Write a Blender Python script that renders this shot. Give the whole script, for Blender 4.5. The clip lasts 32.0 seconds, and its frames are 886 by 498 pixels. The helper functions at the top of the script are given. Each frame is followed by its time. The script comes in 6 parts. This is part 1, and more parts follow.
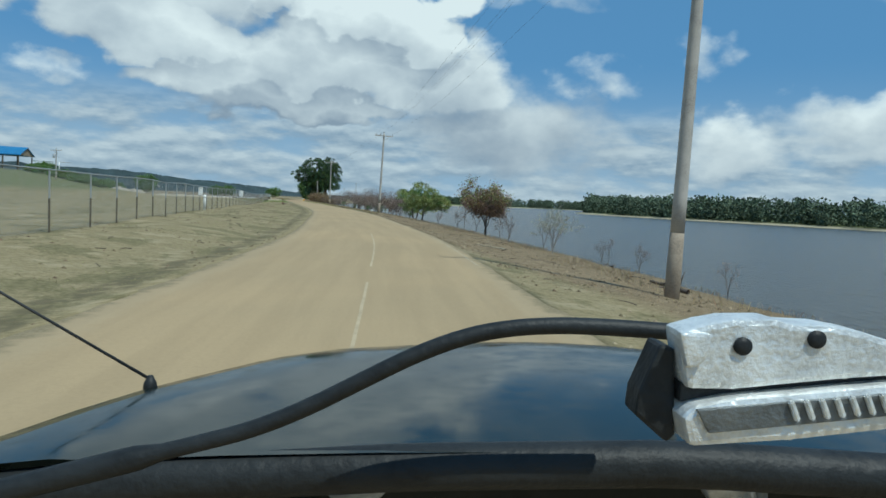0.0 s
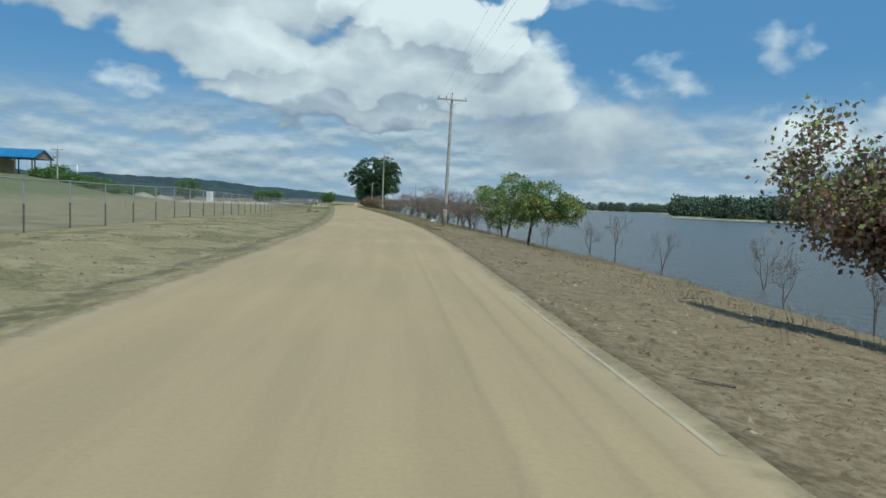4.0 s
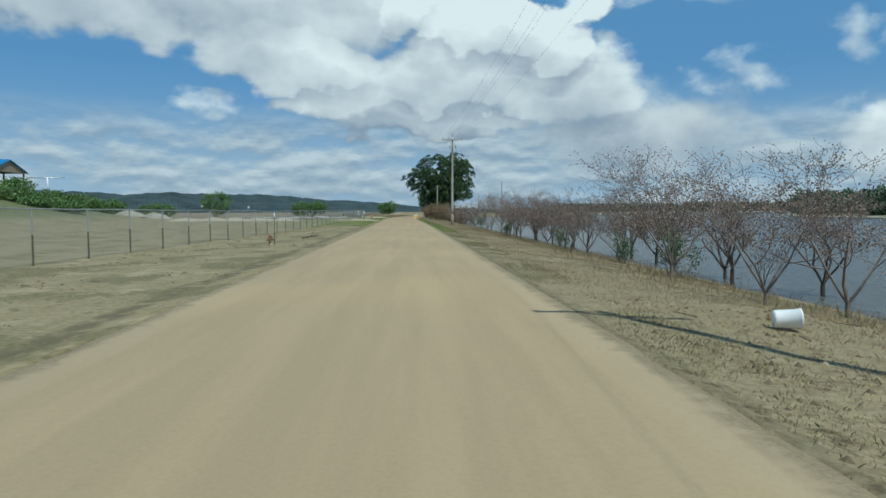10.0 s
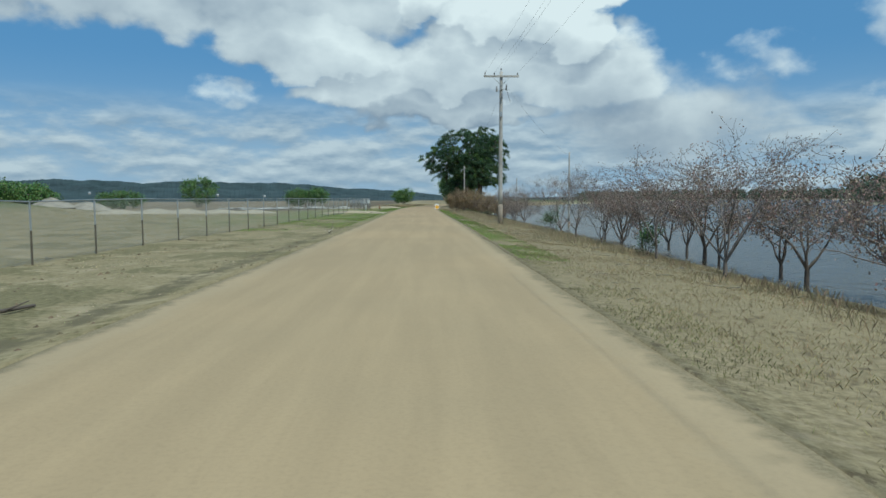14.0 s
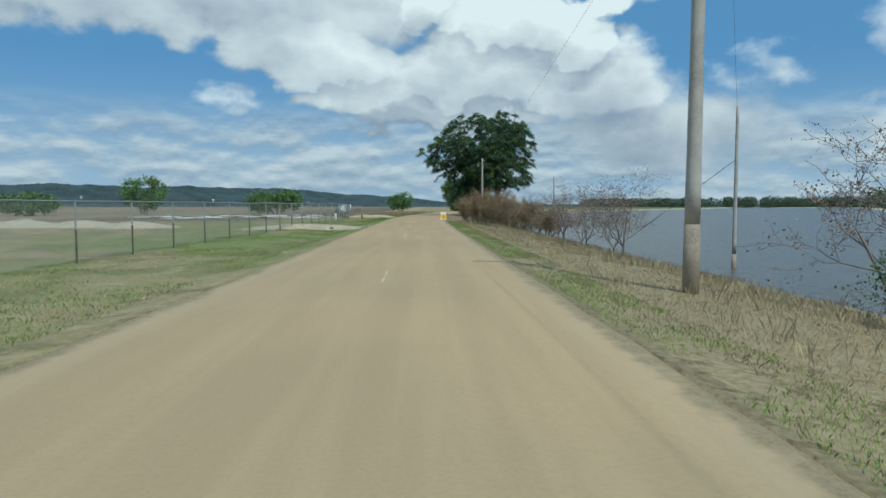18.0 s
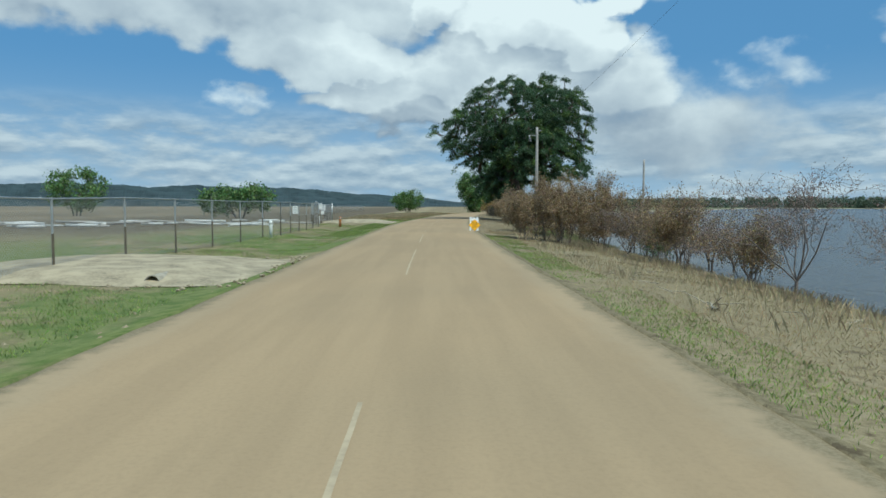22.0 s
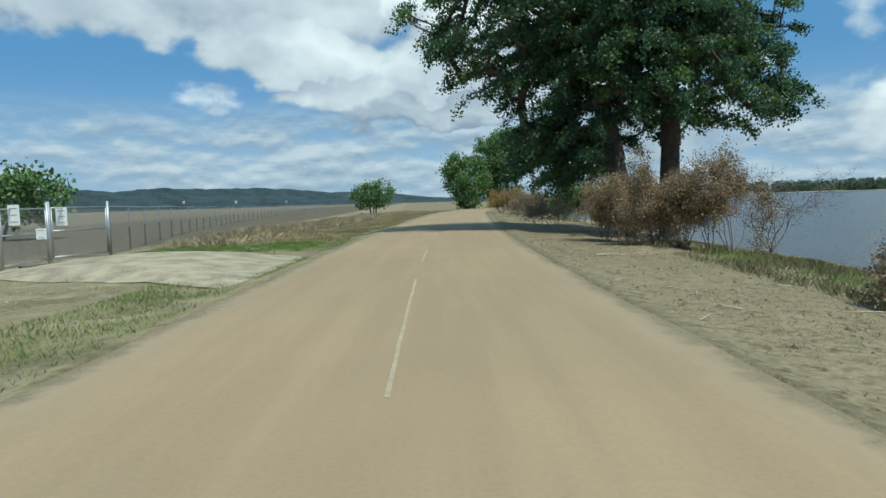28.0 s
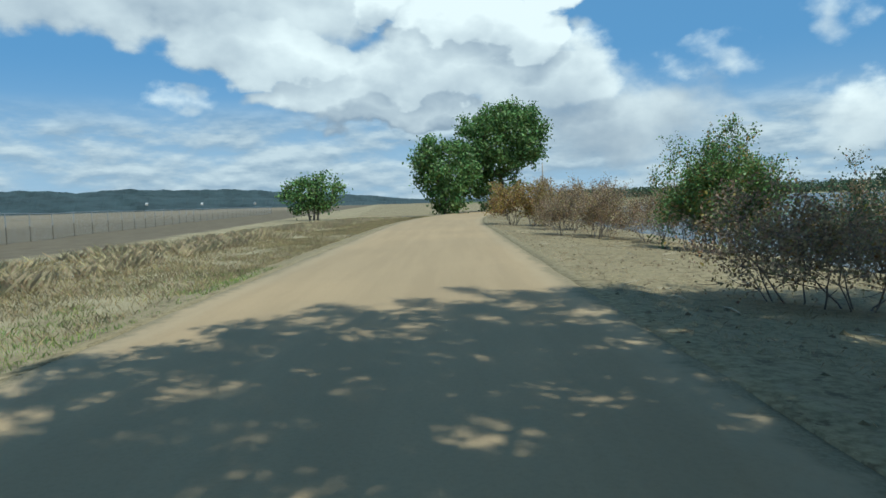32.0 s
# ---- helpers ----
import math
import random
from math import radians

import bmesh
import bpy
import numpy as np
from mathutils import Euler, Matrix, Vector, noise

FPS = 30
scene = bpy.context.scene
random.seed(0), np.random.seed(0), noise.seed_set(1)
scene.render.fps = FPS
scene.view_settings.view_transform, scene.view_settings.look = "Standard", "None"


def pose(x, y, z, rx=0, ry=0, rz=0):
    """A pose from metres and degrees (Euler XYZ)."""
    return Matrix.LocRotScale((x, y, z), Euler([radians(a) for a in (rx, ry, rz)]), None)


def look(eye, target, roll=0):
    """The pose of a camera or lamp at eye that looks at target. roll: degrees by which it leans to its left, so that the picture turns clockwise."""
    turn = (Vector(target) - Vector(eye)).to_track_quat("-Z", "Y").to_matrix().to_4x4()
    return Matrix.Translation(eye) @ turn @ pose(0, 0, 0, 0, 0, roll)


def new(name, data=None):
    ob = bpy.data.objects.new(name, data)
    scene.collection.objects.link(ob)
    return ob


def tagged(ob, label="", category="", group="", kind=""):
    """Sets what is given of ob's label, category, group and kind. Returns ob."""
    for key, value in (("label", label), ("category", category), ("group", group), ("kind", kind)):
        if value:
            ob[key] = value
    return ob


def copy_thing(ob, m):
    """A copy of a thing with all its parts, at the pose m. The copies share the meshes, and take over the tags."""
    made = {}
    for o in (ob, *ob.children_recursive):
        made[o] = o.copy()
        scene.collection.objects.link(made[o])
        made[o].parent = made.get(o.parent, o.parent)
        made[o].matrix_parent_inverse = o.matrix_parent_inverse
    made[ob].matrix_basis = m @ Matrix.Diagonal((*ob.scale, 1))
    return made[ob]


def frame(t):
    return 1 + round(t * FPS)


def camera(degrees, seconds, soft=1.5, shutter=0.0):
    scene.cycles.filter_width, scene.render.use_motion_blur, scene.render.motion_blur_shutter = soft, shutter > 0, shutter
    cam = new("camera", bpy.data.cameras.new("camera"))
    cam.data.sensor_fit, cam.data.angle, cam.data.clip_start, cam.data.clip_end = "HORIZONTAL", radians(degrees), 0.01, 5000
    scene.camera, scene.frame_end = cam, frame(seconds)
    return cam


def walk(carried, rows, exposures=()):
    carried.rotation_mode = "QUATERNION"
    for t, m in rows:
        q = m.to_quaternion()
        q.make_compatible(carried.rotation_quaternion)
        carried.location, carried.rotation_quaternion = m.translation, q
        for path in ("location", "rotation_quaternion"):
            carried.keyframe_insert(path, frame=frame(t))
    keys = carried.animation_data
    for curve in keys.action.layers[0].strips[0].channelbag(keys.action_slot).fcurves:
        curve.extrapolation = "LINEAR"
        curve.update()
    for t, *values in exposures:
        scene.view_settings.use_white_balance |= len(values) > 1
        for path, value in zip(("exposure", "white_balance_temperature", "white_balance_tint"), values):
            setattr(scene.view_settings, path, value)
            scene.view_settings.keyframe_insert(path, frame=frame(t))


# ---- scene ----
# The camera rides in a car: seconds, eye, yaw to the left, pitch, lean.
cam = camera(65.5, 32.0, soft=1.6)
RIDE = [
    (0, -9.37, -24.54, 1.524, -14.38, -3.84, 2.65),
    (0.5, -8.39, -19.96, 1.505, -13.67, -3.86, 2.34),
    (1, -7.53, -15.30, 1.502, -12.70, -3.84, 2.08),
    (1.5, -6.72, -10.77, 1.507, -11.82, -3.81, 2.16),
    (2, -5.99, -6.29, 1.467, -11.03, -3.50, 1.96),
    (2.5, -5.34, -1.77, 1.496, -10.72, -3.79, 2.27),
    (3, -4.72, 2.81, 1.456, -9.91, -3.61, 2.22),
    (3.5, -4.21, 7.47, 1.485, -9.43, -3.76, 2.06),
    (5.5, -2.32, 25.50, 1.493, -6.85, -3.33, 1.68),
    (6, -1.94, 29.85, 1.486, -5.93, -3.30, 1.53),
    (6.5, -1.62, 34.16, 1.492, -5.17, -3.14, 1.42),
    (7, -1.37, 38.52, 1.516, -4.53, -3.52, 1.34),
    (7.5, -1.16, 42.92, 1.513, -3.80, -3.37, 0.80),
    (8, -1.00, 47.38, 1.505, -3.58, -3.99, 0.83),
    (8.5, -0.84, 51.84, 1.509, -3.52, -3.84, 0.17),
    (9, -0.66, 56.24, 1.472, -3.50, -3.53, 0.16),
    (9.5, -0.51, 60.60, 1.444, -3.39, -3.21, 0.09),
    (10, -0.38, 64.99, 1.502, -3.21, -3.15, -0.23),
    (10.5, -0.25, 69.33, 1.486, -2.96, -3.41, -0.16),
    (11, -0.14, 73.65, 1.491, -3.00, -3.65, -0.30),
    (11.5, -0.08, 77.96, 1.512, -2.83, -3.61, -0.59),
    (12, -0.03, 82.27, 1.501, -2.54, -3.35, -0.91),
    (12.5, -0.01, 86.61, 1.511, -2.34, -3.55, -0.65),
    (13, 0.00, 91.00, 1.509, -1.88, -3.58, -0.81),
    (13.5, -0.00, 95.44, 1.511, -1.69, -3.80, -0.47),
    (14, -0.02, 99.91, 1.513, -1.60, -4.11, -0.31),
    (14.5, -0.04, 104.40, 1.529, -1.20, -3.30, -1.06),
    (16.5, -0.04, 122.38, 1.503, -0.94, -4.21, -1.57),
    (17, -0.01, 126.81, 1.506, -1.58, -2.70, -0.45),
    (17.5, 0.01, 131.19, 1.513, -1.44, -2.81, -0.83),
    (18, 0.03, 135.46, 1.509, -1.56, -3.57, -0.01),
    (18.5, -0.00, 139.67, 1.491, -1.55, -3.56, 0.23),
    (19, -0.06, 143.74, 1.491, -1.33, -3.51, -0.10),
    (19.5, -0.09, 147.74, 1.502, -1.12, -3.42, 0.30),
    (20, -0.12, 151.75, 1.510, -1.03, -3.53, 0.43),
    (20.5, -0.18, 155.78, 1.529, -0.76, -3.44, -0.34),
    (21, -0.24, 159.87, 1.524, -0.65, -3.42, 0.19),
    (21.5, -0.33, 164.01, 1.533, -0.60, -3.52, 0.03),
    (22, -0.39, 168.21, 1.532, -0.72, -3.58, 0.10),
    (22.5, -0.45, 172.40, 1.516, -1.00, -3.75, -0.02),
    (23, -0.53, 176.54, 1.527, -1.10, -3.85, -0.62),
    (23.5, -0.62, 180.62, 1.519, -1.23, -4.44, -0.88),
    (24, -0.65, 184.67, 1.485, -1.39, -4.11, -1.21),
    (24.5, -0.70, 188.69, 1.452, -1.61, -4.28, -1.37),
    (25, -0.75, 192.77, 1.444, -1.72, -4.35, -1.55),
    (25.5, -0.77, 196.88, 1.446, -1.91, -4.35, -1.51),
    (27.5, -0.59, 213.22, 1.499, -2.52, -3.93, -1.78),
    (28, -0.50, 217.28, 1.495, -2.62, -4.00, -1.72),
    (28.5, -0.36, 221.34, 1.506, -2.76, -3.84, -1.55),
    (29, -0.19, 225.50, 1.497, -3.10, -3.77, -1.56),
    (29.5, 0.04, 229.75, 1.520, -3.27, -3.92, -1.54),
    (30, 0.35, 234.06, 1.488, -3.47, -3.75, -1.44),
    (30.5, 0.72, 238.45, 1.512, -3.77, -4.00, -1.65),
    (31, 1.12, 242.90, 1.469, -4.09, -3.94, -1.55),
    (31.5, 1.46, 247.41, 1.503, -4.42, -4.00, -1.64),
    (32, 1.75, 251.91, 1.482, -4.72, -3.93, -1.71),
]

# seconds, stops, kelvin, tint: the film brightens on the way
LIGHT = [(0, -0.16, 5850, -2), (13, -0.16, 5850, -2), (22, -0.06, 5850, -2), (28, 0.0, 5850, -2), (32, 0.08, 5850, -2)]


def aimed(x, y, z, yaw, pitch, roll):
    a, b = radians(yaw), radians(pitch)
    ahead = Vector((-math.sin(a) * math.cos(b), math.cos(a) * math.cos(b), math.sin(b)))
    return look((x, y, z), Vector((x, y, z)) + ahead * 10, roll)


walk(cam, [(t, aimed(*row)) for t, *row in RIDE], LIGHT)

# ---- light ----
SUN_DIR = Vector((3.1, -5.5, 10.8)).normalized()
sun = new("sun", bpy.data.lights.new("sun", "SUN"))
sun.data.energy, sun.data.angle, sun.data.color = 3.9, radians(0.55), (1.0, 0.95, 0.86)
sun.matrix_world = look(SUN_DIR * 100, (0, 0, 0))


class Nodes:
    """Short hand for node trees."""

    def __init__(self, tree):
        self.tree = tree
        self.nodes, self.links = tree.nodes, tree.links

    def add(self, kind, ins=(), **props):
        n = self.nodes.new(kind)
        for k, v in props.items():
            setattr(n, k, v)
        for key, v in (ins.items() if isinstance(ins, dict) else enumerate(ins)):
            if v is None:
                continue
            if isinstance(v, bpy.types.NodeSocket):
                self.links.new(v, n.inputs[key])
            else:
                n.inputs[key].default_value = v
        return n

    def math(self, op, a, b=None, c=None, clamp=False):
        return self.add("ShaderNodeMath", (a, b, c), operation=op, use_clamp=clamp).outputs[0]

    def ramp(self, v, lo, hi, a=0.0, b=1.0, smooth=True):
        n = self.add("ShaderNodeMapRange", {"Value": v, "From Min": lo, "From Max": hi, "To Min": a, "To Max": b},
                     interpolation_type="SMOOTHSTEP" if smooth else "LINEAR")
        return n.outputs[0]

    def mix(self, f, a, b, blend="MIX"):
        n = self.add("ShaderNodeMix", data_type="RGBA", blend_type=blend)
        for sock, v in ((n.inputs[0], f), (n.inputs[6], a), (n.inputs[7], b)):
            if isinstance(v, bpy.types.NodeSocket):
                self.links.new(v, sock)
            else:
                sock.default_value = v if not isinstance(v, tuple) or len(v) == 4 else (*v, 1.0)
        return n.outputs[2]

    def noise(self, vec, scale, detail=4.0, rough=0.55, distort=0.0, out=0):
        return self.add("ShaderNodeTexNoise", {"Vector": vec, "Scale": scale, "Detail": detail, "Roughness": rough,
                                               "Distortion": distort}).outputs[out]


def build_world():
    world = bpy.data.worlds.new("sky")
    scene.world = world
    world.use_nodes = True
    world.node_tree.nodes.clear()
    n = Nodes(world.node_tree)
    sky = n.add("ShaderNodeTexSky", sky_type="NISHITA", sun_disc=False)
    sky.sun_elevation = math.asin(SUN_DIR.z)
    sky.sun_rotation = math.atan2(SUN_DIR.x, SUN_DIR.y)
    sky.air_density, sky.dust_density, sky.ozone_density = 1.0, 0.6, 2.0
    way = n.add("ShaderNodeTexCoord").outputs["Generated"]
    x, y, z = n.add("ShaderNodeSeparateXYZ", (way,)).outputs
    el = n.math("MULTIPLY", n.math("ARCSINE", z), 57.2958)

    def field(lift):
        """How deep the direction, raised by lift, lies in the clouds (1 in the middle, 0 at the edge), and how grey they are there."""
        v = n.add("ShaderNodeVectorMath", (way, (0.0, 0.0, lift)), operation="ADD").outputs[0]
        vx, vy, vz = n.add("ShaderNodeSeparateXYZ", (v,)).outputs
        az = n.math("MULTIPLY", n.math("ARCTAN2", vx, vy), 57.2958)
        up = n.math("MULTIPLY", n.math("ARCSINE", vz), 57.2958)
        wide = n.add("ShaderNodeMapping", {"Vector": v, "Scale": (1.0, 1.0, 1.5)}).outputs[0]
        s1 = n.add("ShaderNodeSeparateXYZ", (n.noise(wide, 6.0, 3.0, 0.5, out=1),)).outputs
        s2 = n.add("ShaderNodeSeparateXYZ", (n.noise(wide, 17.0, 5.0, 0.5, out=1),)).outputs

        def shifted(c, k, a_, b_):
            c = n.math("MULTIPLY_ADD", n.math("SUBTRACT", s1[k], 0.5), a_, c)
            return n.math("MULTIPLY_ADD", n.math("SUBTRACT", s2[k], 0.5), b_, c)

        az_, up_ = shifted(az, 0, 9.0, 6.0), shifted(up, 1, 5.5, 4.4)
        cover = grey = None
        for a0, e0, ra, re, tilt, g, peak in CLOUDS:
            da, de = n.math("SUBTRACT", az_, a0), n.math("SUBTRACT", up_, e0)
            de = n.math("MULTIPLY_ADD", da, -tilt, de)
            q = n.math("ADD", n.math("POWER", n.math("DIVIDE", da, ra), 2.0), n.math("POWER", n.math("DIVIDE", de, re), 2.0))
            c = n.math("MULTIPLY", n.math("SUBTRACT", 1.0, q), peak)
            if cover is None:
                cover, grey = c, n.math("MULTIPLY", 1.0, g)
            elif lift:
                cover = n.math("MAXIMUM", cover, c)
            else:
                more = n.ramp(n.math("SUBTRACT", c, cover), -0.2, 0.2)
                grey = n.math("MULTIPLY_ADD", n.math("SUBTRACT", g, grey), more, grey)
                cover = n.math("MAXIMUM", cover, c)
        bits = n.math("SUBTRACT", n.noise(wide, 30.0, 6.0, 0.55), 0.5)
        return n.math("MULTIPLY_ADD", bits, 0.36, cover), grey

    cover, grey = field(0.0)
    above, _ = field(0.030)
    mask = n.ramp(cover, -0.12, 0.42, 0.0, 0.97)
    # low broken sheets towards the horizon, from a flat layer seen at a slant
    low = n.ramp(el, 5.2, 8.8, 1.0, 0.0)
    sheets = []
    for lift in (0.0, 0.009):
        v = n.add("ShaderNodeVectorMath", (way, (0.0, 0.0, lift)), operation="ADD").outputs[0]
        flat = n.add("ShaderNodeMapping", {"Vector": v, "Scale": (1.0, 1.0, 3.4)}).outputs[0]
        sheets.append(n.noise(flat, 8.5, 8.0, 0.57))
    lowmask = n.math("MULTIPLY", n.ramp(sheets[0], 0.32, 0.55, 0.12, 0.88), low)
    lowlit = n.math("MULTIPLY_ADD", n.math("SUBTRACT", sheets[0], sheets[1]), 4.2, 0.42, clamp=True)
    # tops face the light, thick middles and bases stay grey
    slope = n.math("SUBTRACT", cover, above)
    soft = n.ramp(n.noise(way, 9.0, 4.0, 0.5), 0.3, 0.7, -0.16, 0.16)
    tone = n.math("ADD", n.math("MULTIPLY_ADD", slope, 0.62, 0.72), soft)
    tone = n.math("SUBTRACT", tone, grey)
    tone = n.math("SUBTRACT", tone, n.ramp(cover, 0.45, 1.0, 0.0, 0.14), clamp=True)
    blue = n.mix(0.8, n.mix(1.0, sky.outputs[0], (*SKY_TINT, 1.0), "MULTIPLY"), (1.32, 3.05, 5.35, 1.0))
    haze = n.ramp(el, 0.0, 12.0, 0.72, 0.0)
    blue = n.mix(haze, blue, (4.3, 5.5, 6.7, 1.0))
    lowcol = n.mix(lowlit, (3.2, 4.0, 4.9, 1.0), (6.3, 6.8, 7.1, 1.0))
    col = n.mix(lowmask, blue, lowcol)
    cloud = n.mix(tone, (2.9, 3.5, 4.3, 1.0), (8.9, 9.2, 9.1, 1.0))
    col = n.mix(mask, col, cloud)
    bg = n.add("ShaderNodeBackground", {"Color": col, "Strength": 0.1})
    out = n.add("ShaderNodeOutputWorld")
    n.links.new(bg.outputs[0], out.inputs[0])


# azimuth, elevation, half width, half height, tilt, greyness, density of each cloud
SKY_TINT = (0.62, 0.80, 1.05)
CLOUDS = [
    (-22.0, 16.6, 26.0, 4.4, -0.05, 0.10, 1.0), (-9.0, 12.4, 9.0, 3.0, -0.16, 0.02, 1.0), (-36.0, 15.0, 11.0, 4.0, 0.0, 0.22, 0.8), (-13.0, 22.5, 30.0, 4.4, 0.0, 0.05, 1.0),
    (4.5, 10.6, 9.0, 3.4, 0.0, 0.18, 1.0), (6.4, 14.4, 5.0, 3.4, 0.0, -0.16, 1.1), (10.6, 13.4, 4.4, 3.3, 0.0, -0.16, 1.1), (15.0, 15.6, 3.2, 1.6, 0.0, -0.2, 0.8),
    (0.8, 15.8, 3.6, 2.6, 0.0, -0.06, 1.0), (-3.5, 8.8, 6.5, 2.0, -0.05, 0.24, 0.8), (2.5, 7.4, 9.5, 1.6, 0.0, 0.46, 1.0), (13.5, 9.6, 6.5, 3.6, 0.0, 0.18, 0.7),
    (19.0, 5.8, 10.0, 4.0, -0.05, 0.38, 0.45), (26.2, 10.0, 2.6, 1.5, 0.0, -0.05, 0.20), (37.0, 5.4, 5.0, 2.3, 0.0, 0.26, 0.45),
    (-15.2, 8.8, 2.0, 0.9, 0.0, 0.0, 0.22), (34.2, 12.0, 2.0, 1.6, 0.0, 0.0, 0.18), (21.0, 16.4, 4.0, 0.9, 0.1, 0.0, 0.12), (48.0, 6.5, 9.0, 2.4, 0.0, 0.24, 0.45), (20.0, 25.5, 12.0, 3.6, 0.0, 0.06, 1.0),
    (66.0, 16.0, 20.0, 6.0, 0.0, 0.05, 1.0), (-64.0, 15.0, 18.0, 6.0, 0.0, 0.05, 1.0), (110.0, 25.0, 26.0, 9.0, 0.0, 0.0, 1.0), (-120.0, 25.0, 26.0, 9.0, 0.0, 0.0, 1.0),
]
build_world()


# ---- materials ----
def material(name, base, rough=0.8, vary=0.25, scale=4.0, fine=40.0, bump=0.3, metal=0.0, island=0.0, thin=0.0, second=None, spec=0.3, upright=False):
    m = bpy.data.materials.new(name)
    m.use_nodes = True
    n = Nodes(m.node_tree)
    bsdf = n.nodes["Principled BSDF"]
    pos = n.add("ShaderNodeTexCoord").outputs["Object"]
    a, b = n.noise(pos, scale, 5.0), n.noise(pos, fine, 4.0)
    dark = tuple(c * (1 - vary) for c in base)
    light = tuple(min(1.0, c * (1 + vary)) for c in base)
    col = n.mix(n.ramp(a, 0.32, 0.68), dark, second or light)
    col = n.mix(n.math("MULTIPLY", n.ramp(b, 0.35, 0.65), 0.55), col, light)
    if island:
        rnd = n.add("ShaderNodeNewGeometry").outputs["Random Per Island"]
        k = n.add("ShaderNodeHueSaturation", {"Hue": n.ramp(rnd, 0, 1, 0.5 - 0.05 * island, 0.5 + 0.04 * island, False),
                                              "Value": n.ramp(n.math("FRACT", n.math("MULTIPLY", rnd, 17.3)), 0, 1, 1 - 0.5 * island, 1 + 0.5 * island, False), "Color": col})
        col = k.outputs[0]
    n.links.new(col, bsdf.inputs["Base Color"])
    bsdf.inputs["Roughness"].default_value = rough
    bsdf.inputs["Metallic"].default_value = metal
    bsdf.inputs["Specular IOR Level"].default_value = spec
    if bump:
        bm_ = n.add("ShaderNodeBump", {"Height": n.math("ADD", a, n.math("MULTIPLY", b, 0.4)), "Strength": bump, "Distance": 0.02})
        n.links.new(bm_.outputs[0], bsdf.inputs["Normal"])
    if upright:
        # blades take the light of the turf they make up
        n.links.new(n.add("ShaderNodeCombineXYZ", (0.0, 0.0, 1.0)).outputs[0], bsdf.inputs["Normal"])
    if thin:
        tr = n.add("ShaderNodeBsdfTranslucent", {"Color": col})
        mixer = n.add("ShaderNodeMixShader", (thin, bsdf.outputs[0], tr.outputs[0]))
        n.links.new(mixer.outputs[0], n.nodes["Material Output"].inputs[0])
    return m


M_WOOD = material("weathered_wood", (0.37, 0.345, 0.31), 0.85, 0.25, 1.5, 30, 0.4)
M_BARK = material("bark", (0.10, 0.08, 0.065), 0.9, 0.35, 3, 30, 0.6)
M_BARK_PALE = material("bare_bark", (0.16, 0.135, 0.12), 0.9, 0.35, 3, 30, 0.5)
M_LEAF_DARK = material("cottonwood_leaf", (0.072, 0.130, 0.062), 0.42, 0.25, 0.6, 8, 0, island=0.8, thin=0.4)
# paler copy of the cottonwood leaf, with sunlight put into its colour
M_LEAF_MID = material("sunlit_cottonwood_leaf", (0.125, 0.20, 0.060), 0.42, 0.25, 0.6, 8, 0, island=0.8, thin=0.45)
M_LEAF_GREEN = material("fresh_leaf", (0.25, 0.295, 0.10), 0.38, 0.25, 0.8, 8, 0, island=0.8, thin=0.3)
M_LEAF_RED = material("withered_leaf", (0.27, 0.195, 0.15), 0.6, 0.35, 0.9, 8, 0, island=1.0, thin=0.35)
M_LEAF_BROWN = material("dry_brown_leaf", (0.30, 0.225, 0.13), 0.6, 0.3, 0.9, 8, 0, island=0.9, thin=0.35)
M_LEAF_GOLD = material("yellowing_leaf", (0.30, 0.21, 0.06), 0.6, 0.3, 0.9, 8, 0, island=0.9, thin=0.25)
M_BUSH = material("bush_leaf", (0.115, 0.20, 0.060), 0.45, 0.25, 0.8, 8, 0, island=0.8, thin=0.25)
M_WOODS = material("far_wood_leaf", (0.090, 0.125, 0.078), 0.8, 0.25, 0.15, 1.2, 0, island=0.5)
M_STEEL = material("galvanised_steel", (0.42, 0.43, 0.43), 0.45, 0.15, 3, 40, 0.1, metal=0.7)
M_WHITE = material("white_paint", (0.78, 0.78, 0.75), 0.5, 0.08, 3, 30, 0.1)
M_BLUE = material("blue_roof_sheet", (0.03, 0.17, 0.36), 0.4, 0.15, 0.5, 10, 0.1)
M_TAN = material("tan_masonry", (0.50, 0.36, 0.22), 0.8, 0.12, 0.6, 10, 0.2)
M_YELLOW = material("sign_yellow", (0.85, 0.42, 0.01), 0.4, 0.06, 3, 30, 0.05)
M_BLACK = material("black_ink", (0.02, 0.02, 0.02), 0.5, 0.1, 5, 30, 0.0)


# ---- plan of the ground ----
ROAD_Y = [-140, -60, -24.5, -13, -8, 3, 11, 20, 40, 50, 65, 80, 100, 140, 187, 215, 230, 246, 262, 285, 300, 315, 330, 345, 362, 400, 450, 600, 1200]
ROAD_X = [-33, -17.4, -9.9, -8.0, -7.1, -5.4, -4.6, -3.9, -2.2, -1.65, -1.05, -.92, -.85, -.75, -1.05, -.95, -.5, .4, 1.7, 3.9, 5.3, 7.6, 11, 15.4, 21.6, 38, 62, 140, 480]
HALF = 3.2


def road_x(y):
    y = np.asarray(y, float)
    k = np.array([-3.0, -1.5, 0.0, 1.5, 3.0])
    return np.mean([np.interp(y + d * 2, ROAD_Y, ROAD_X) for d in k], axis=0)


def smooth(a, b, v):
    t = np.clip((np.asarray(v, float) - a) / (b - a), 0, 1)
    return t * t * (3 - 2 * t)


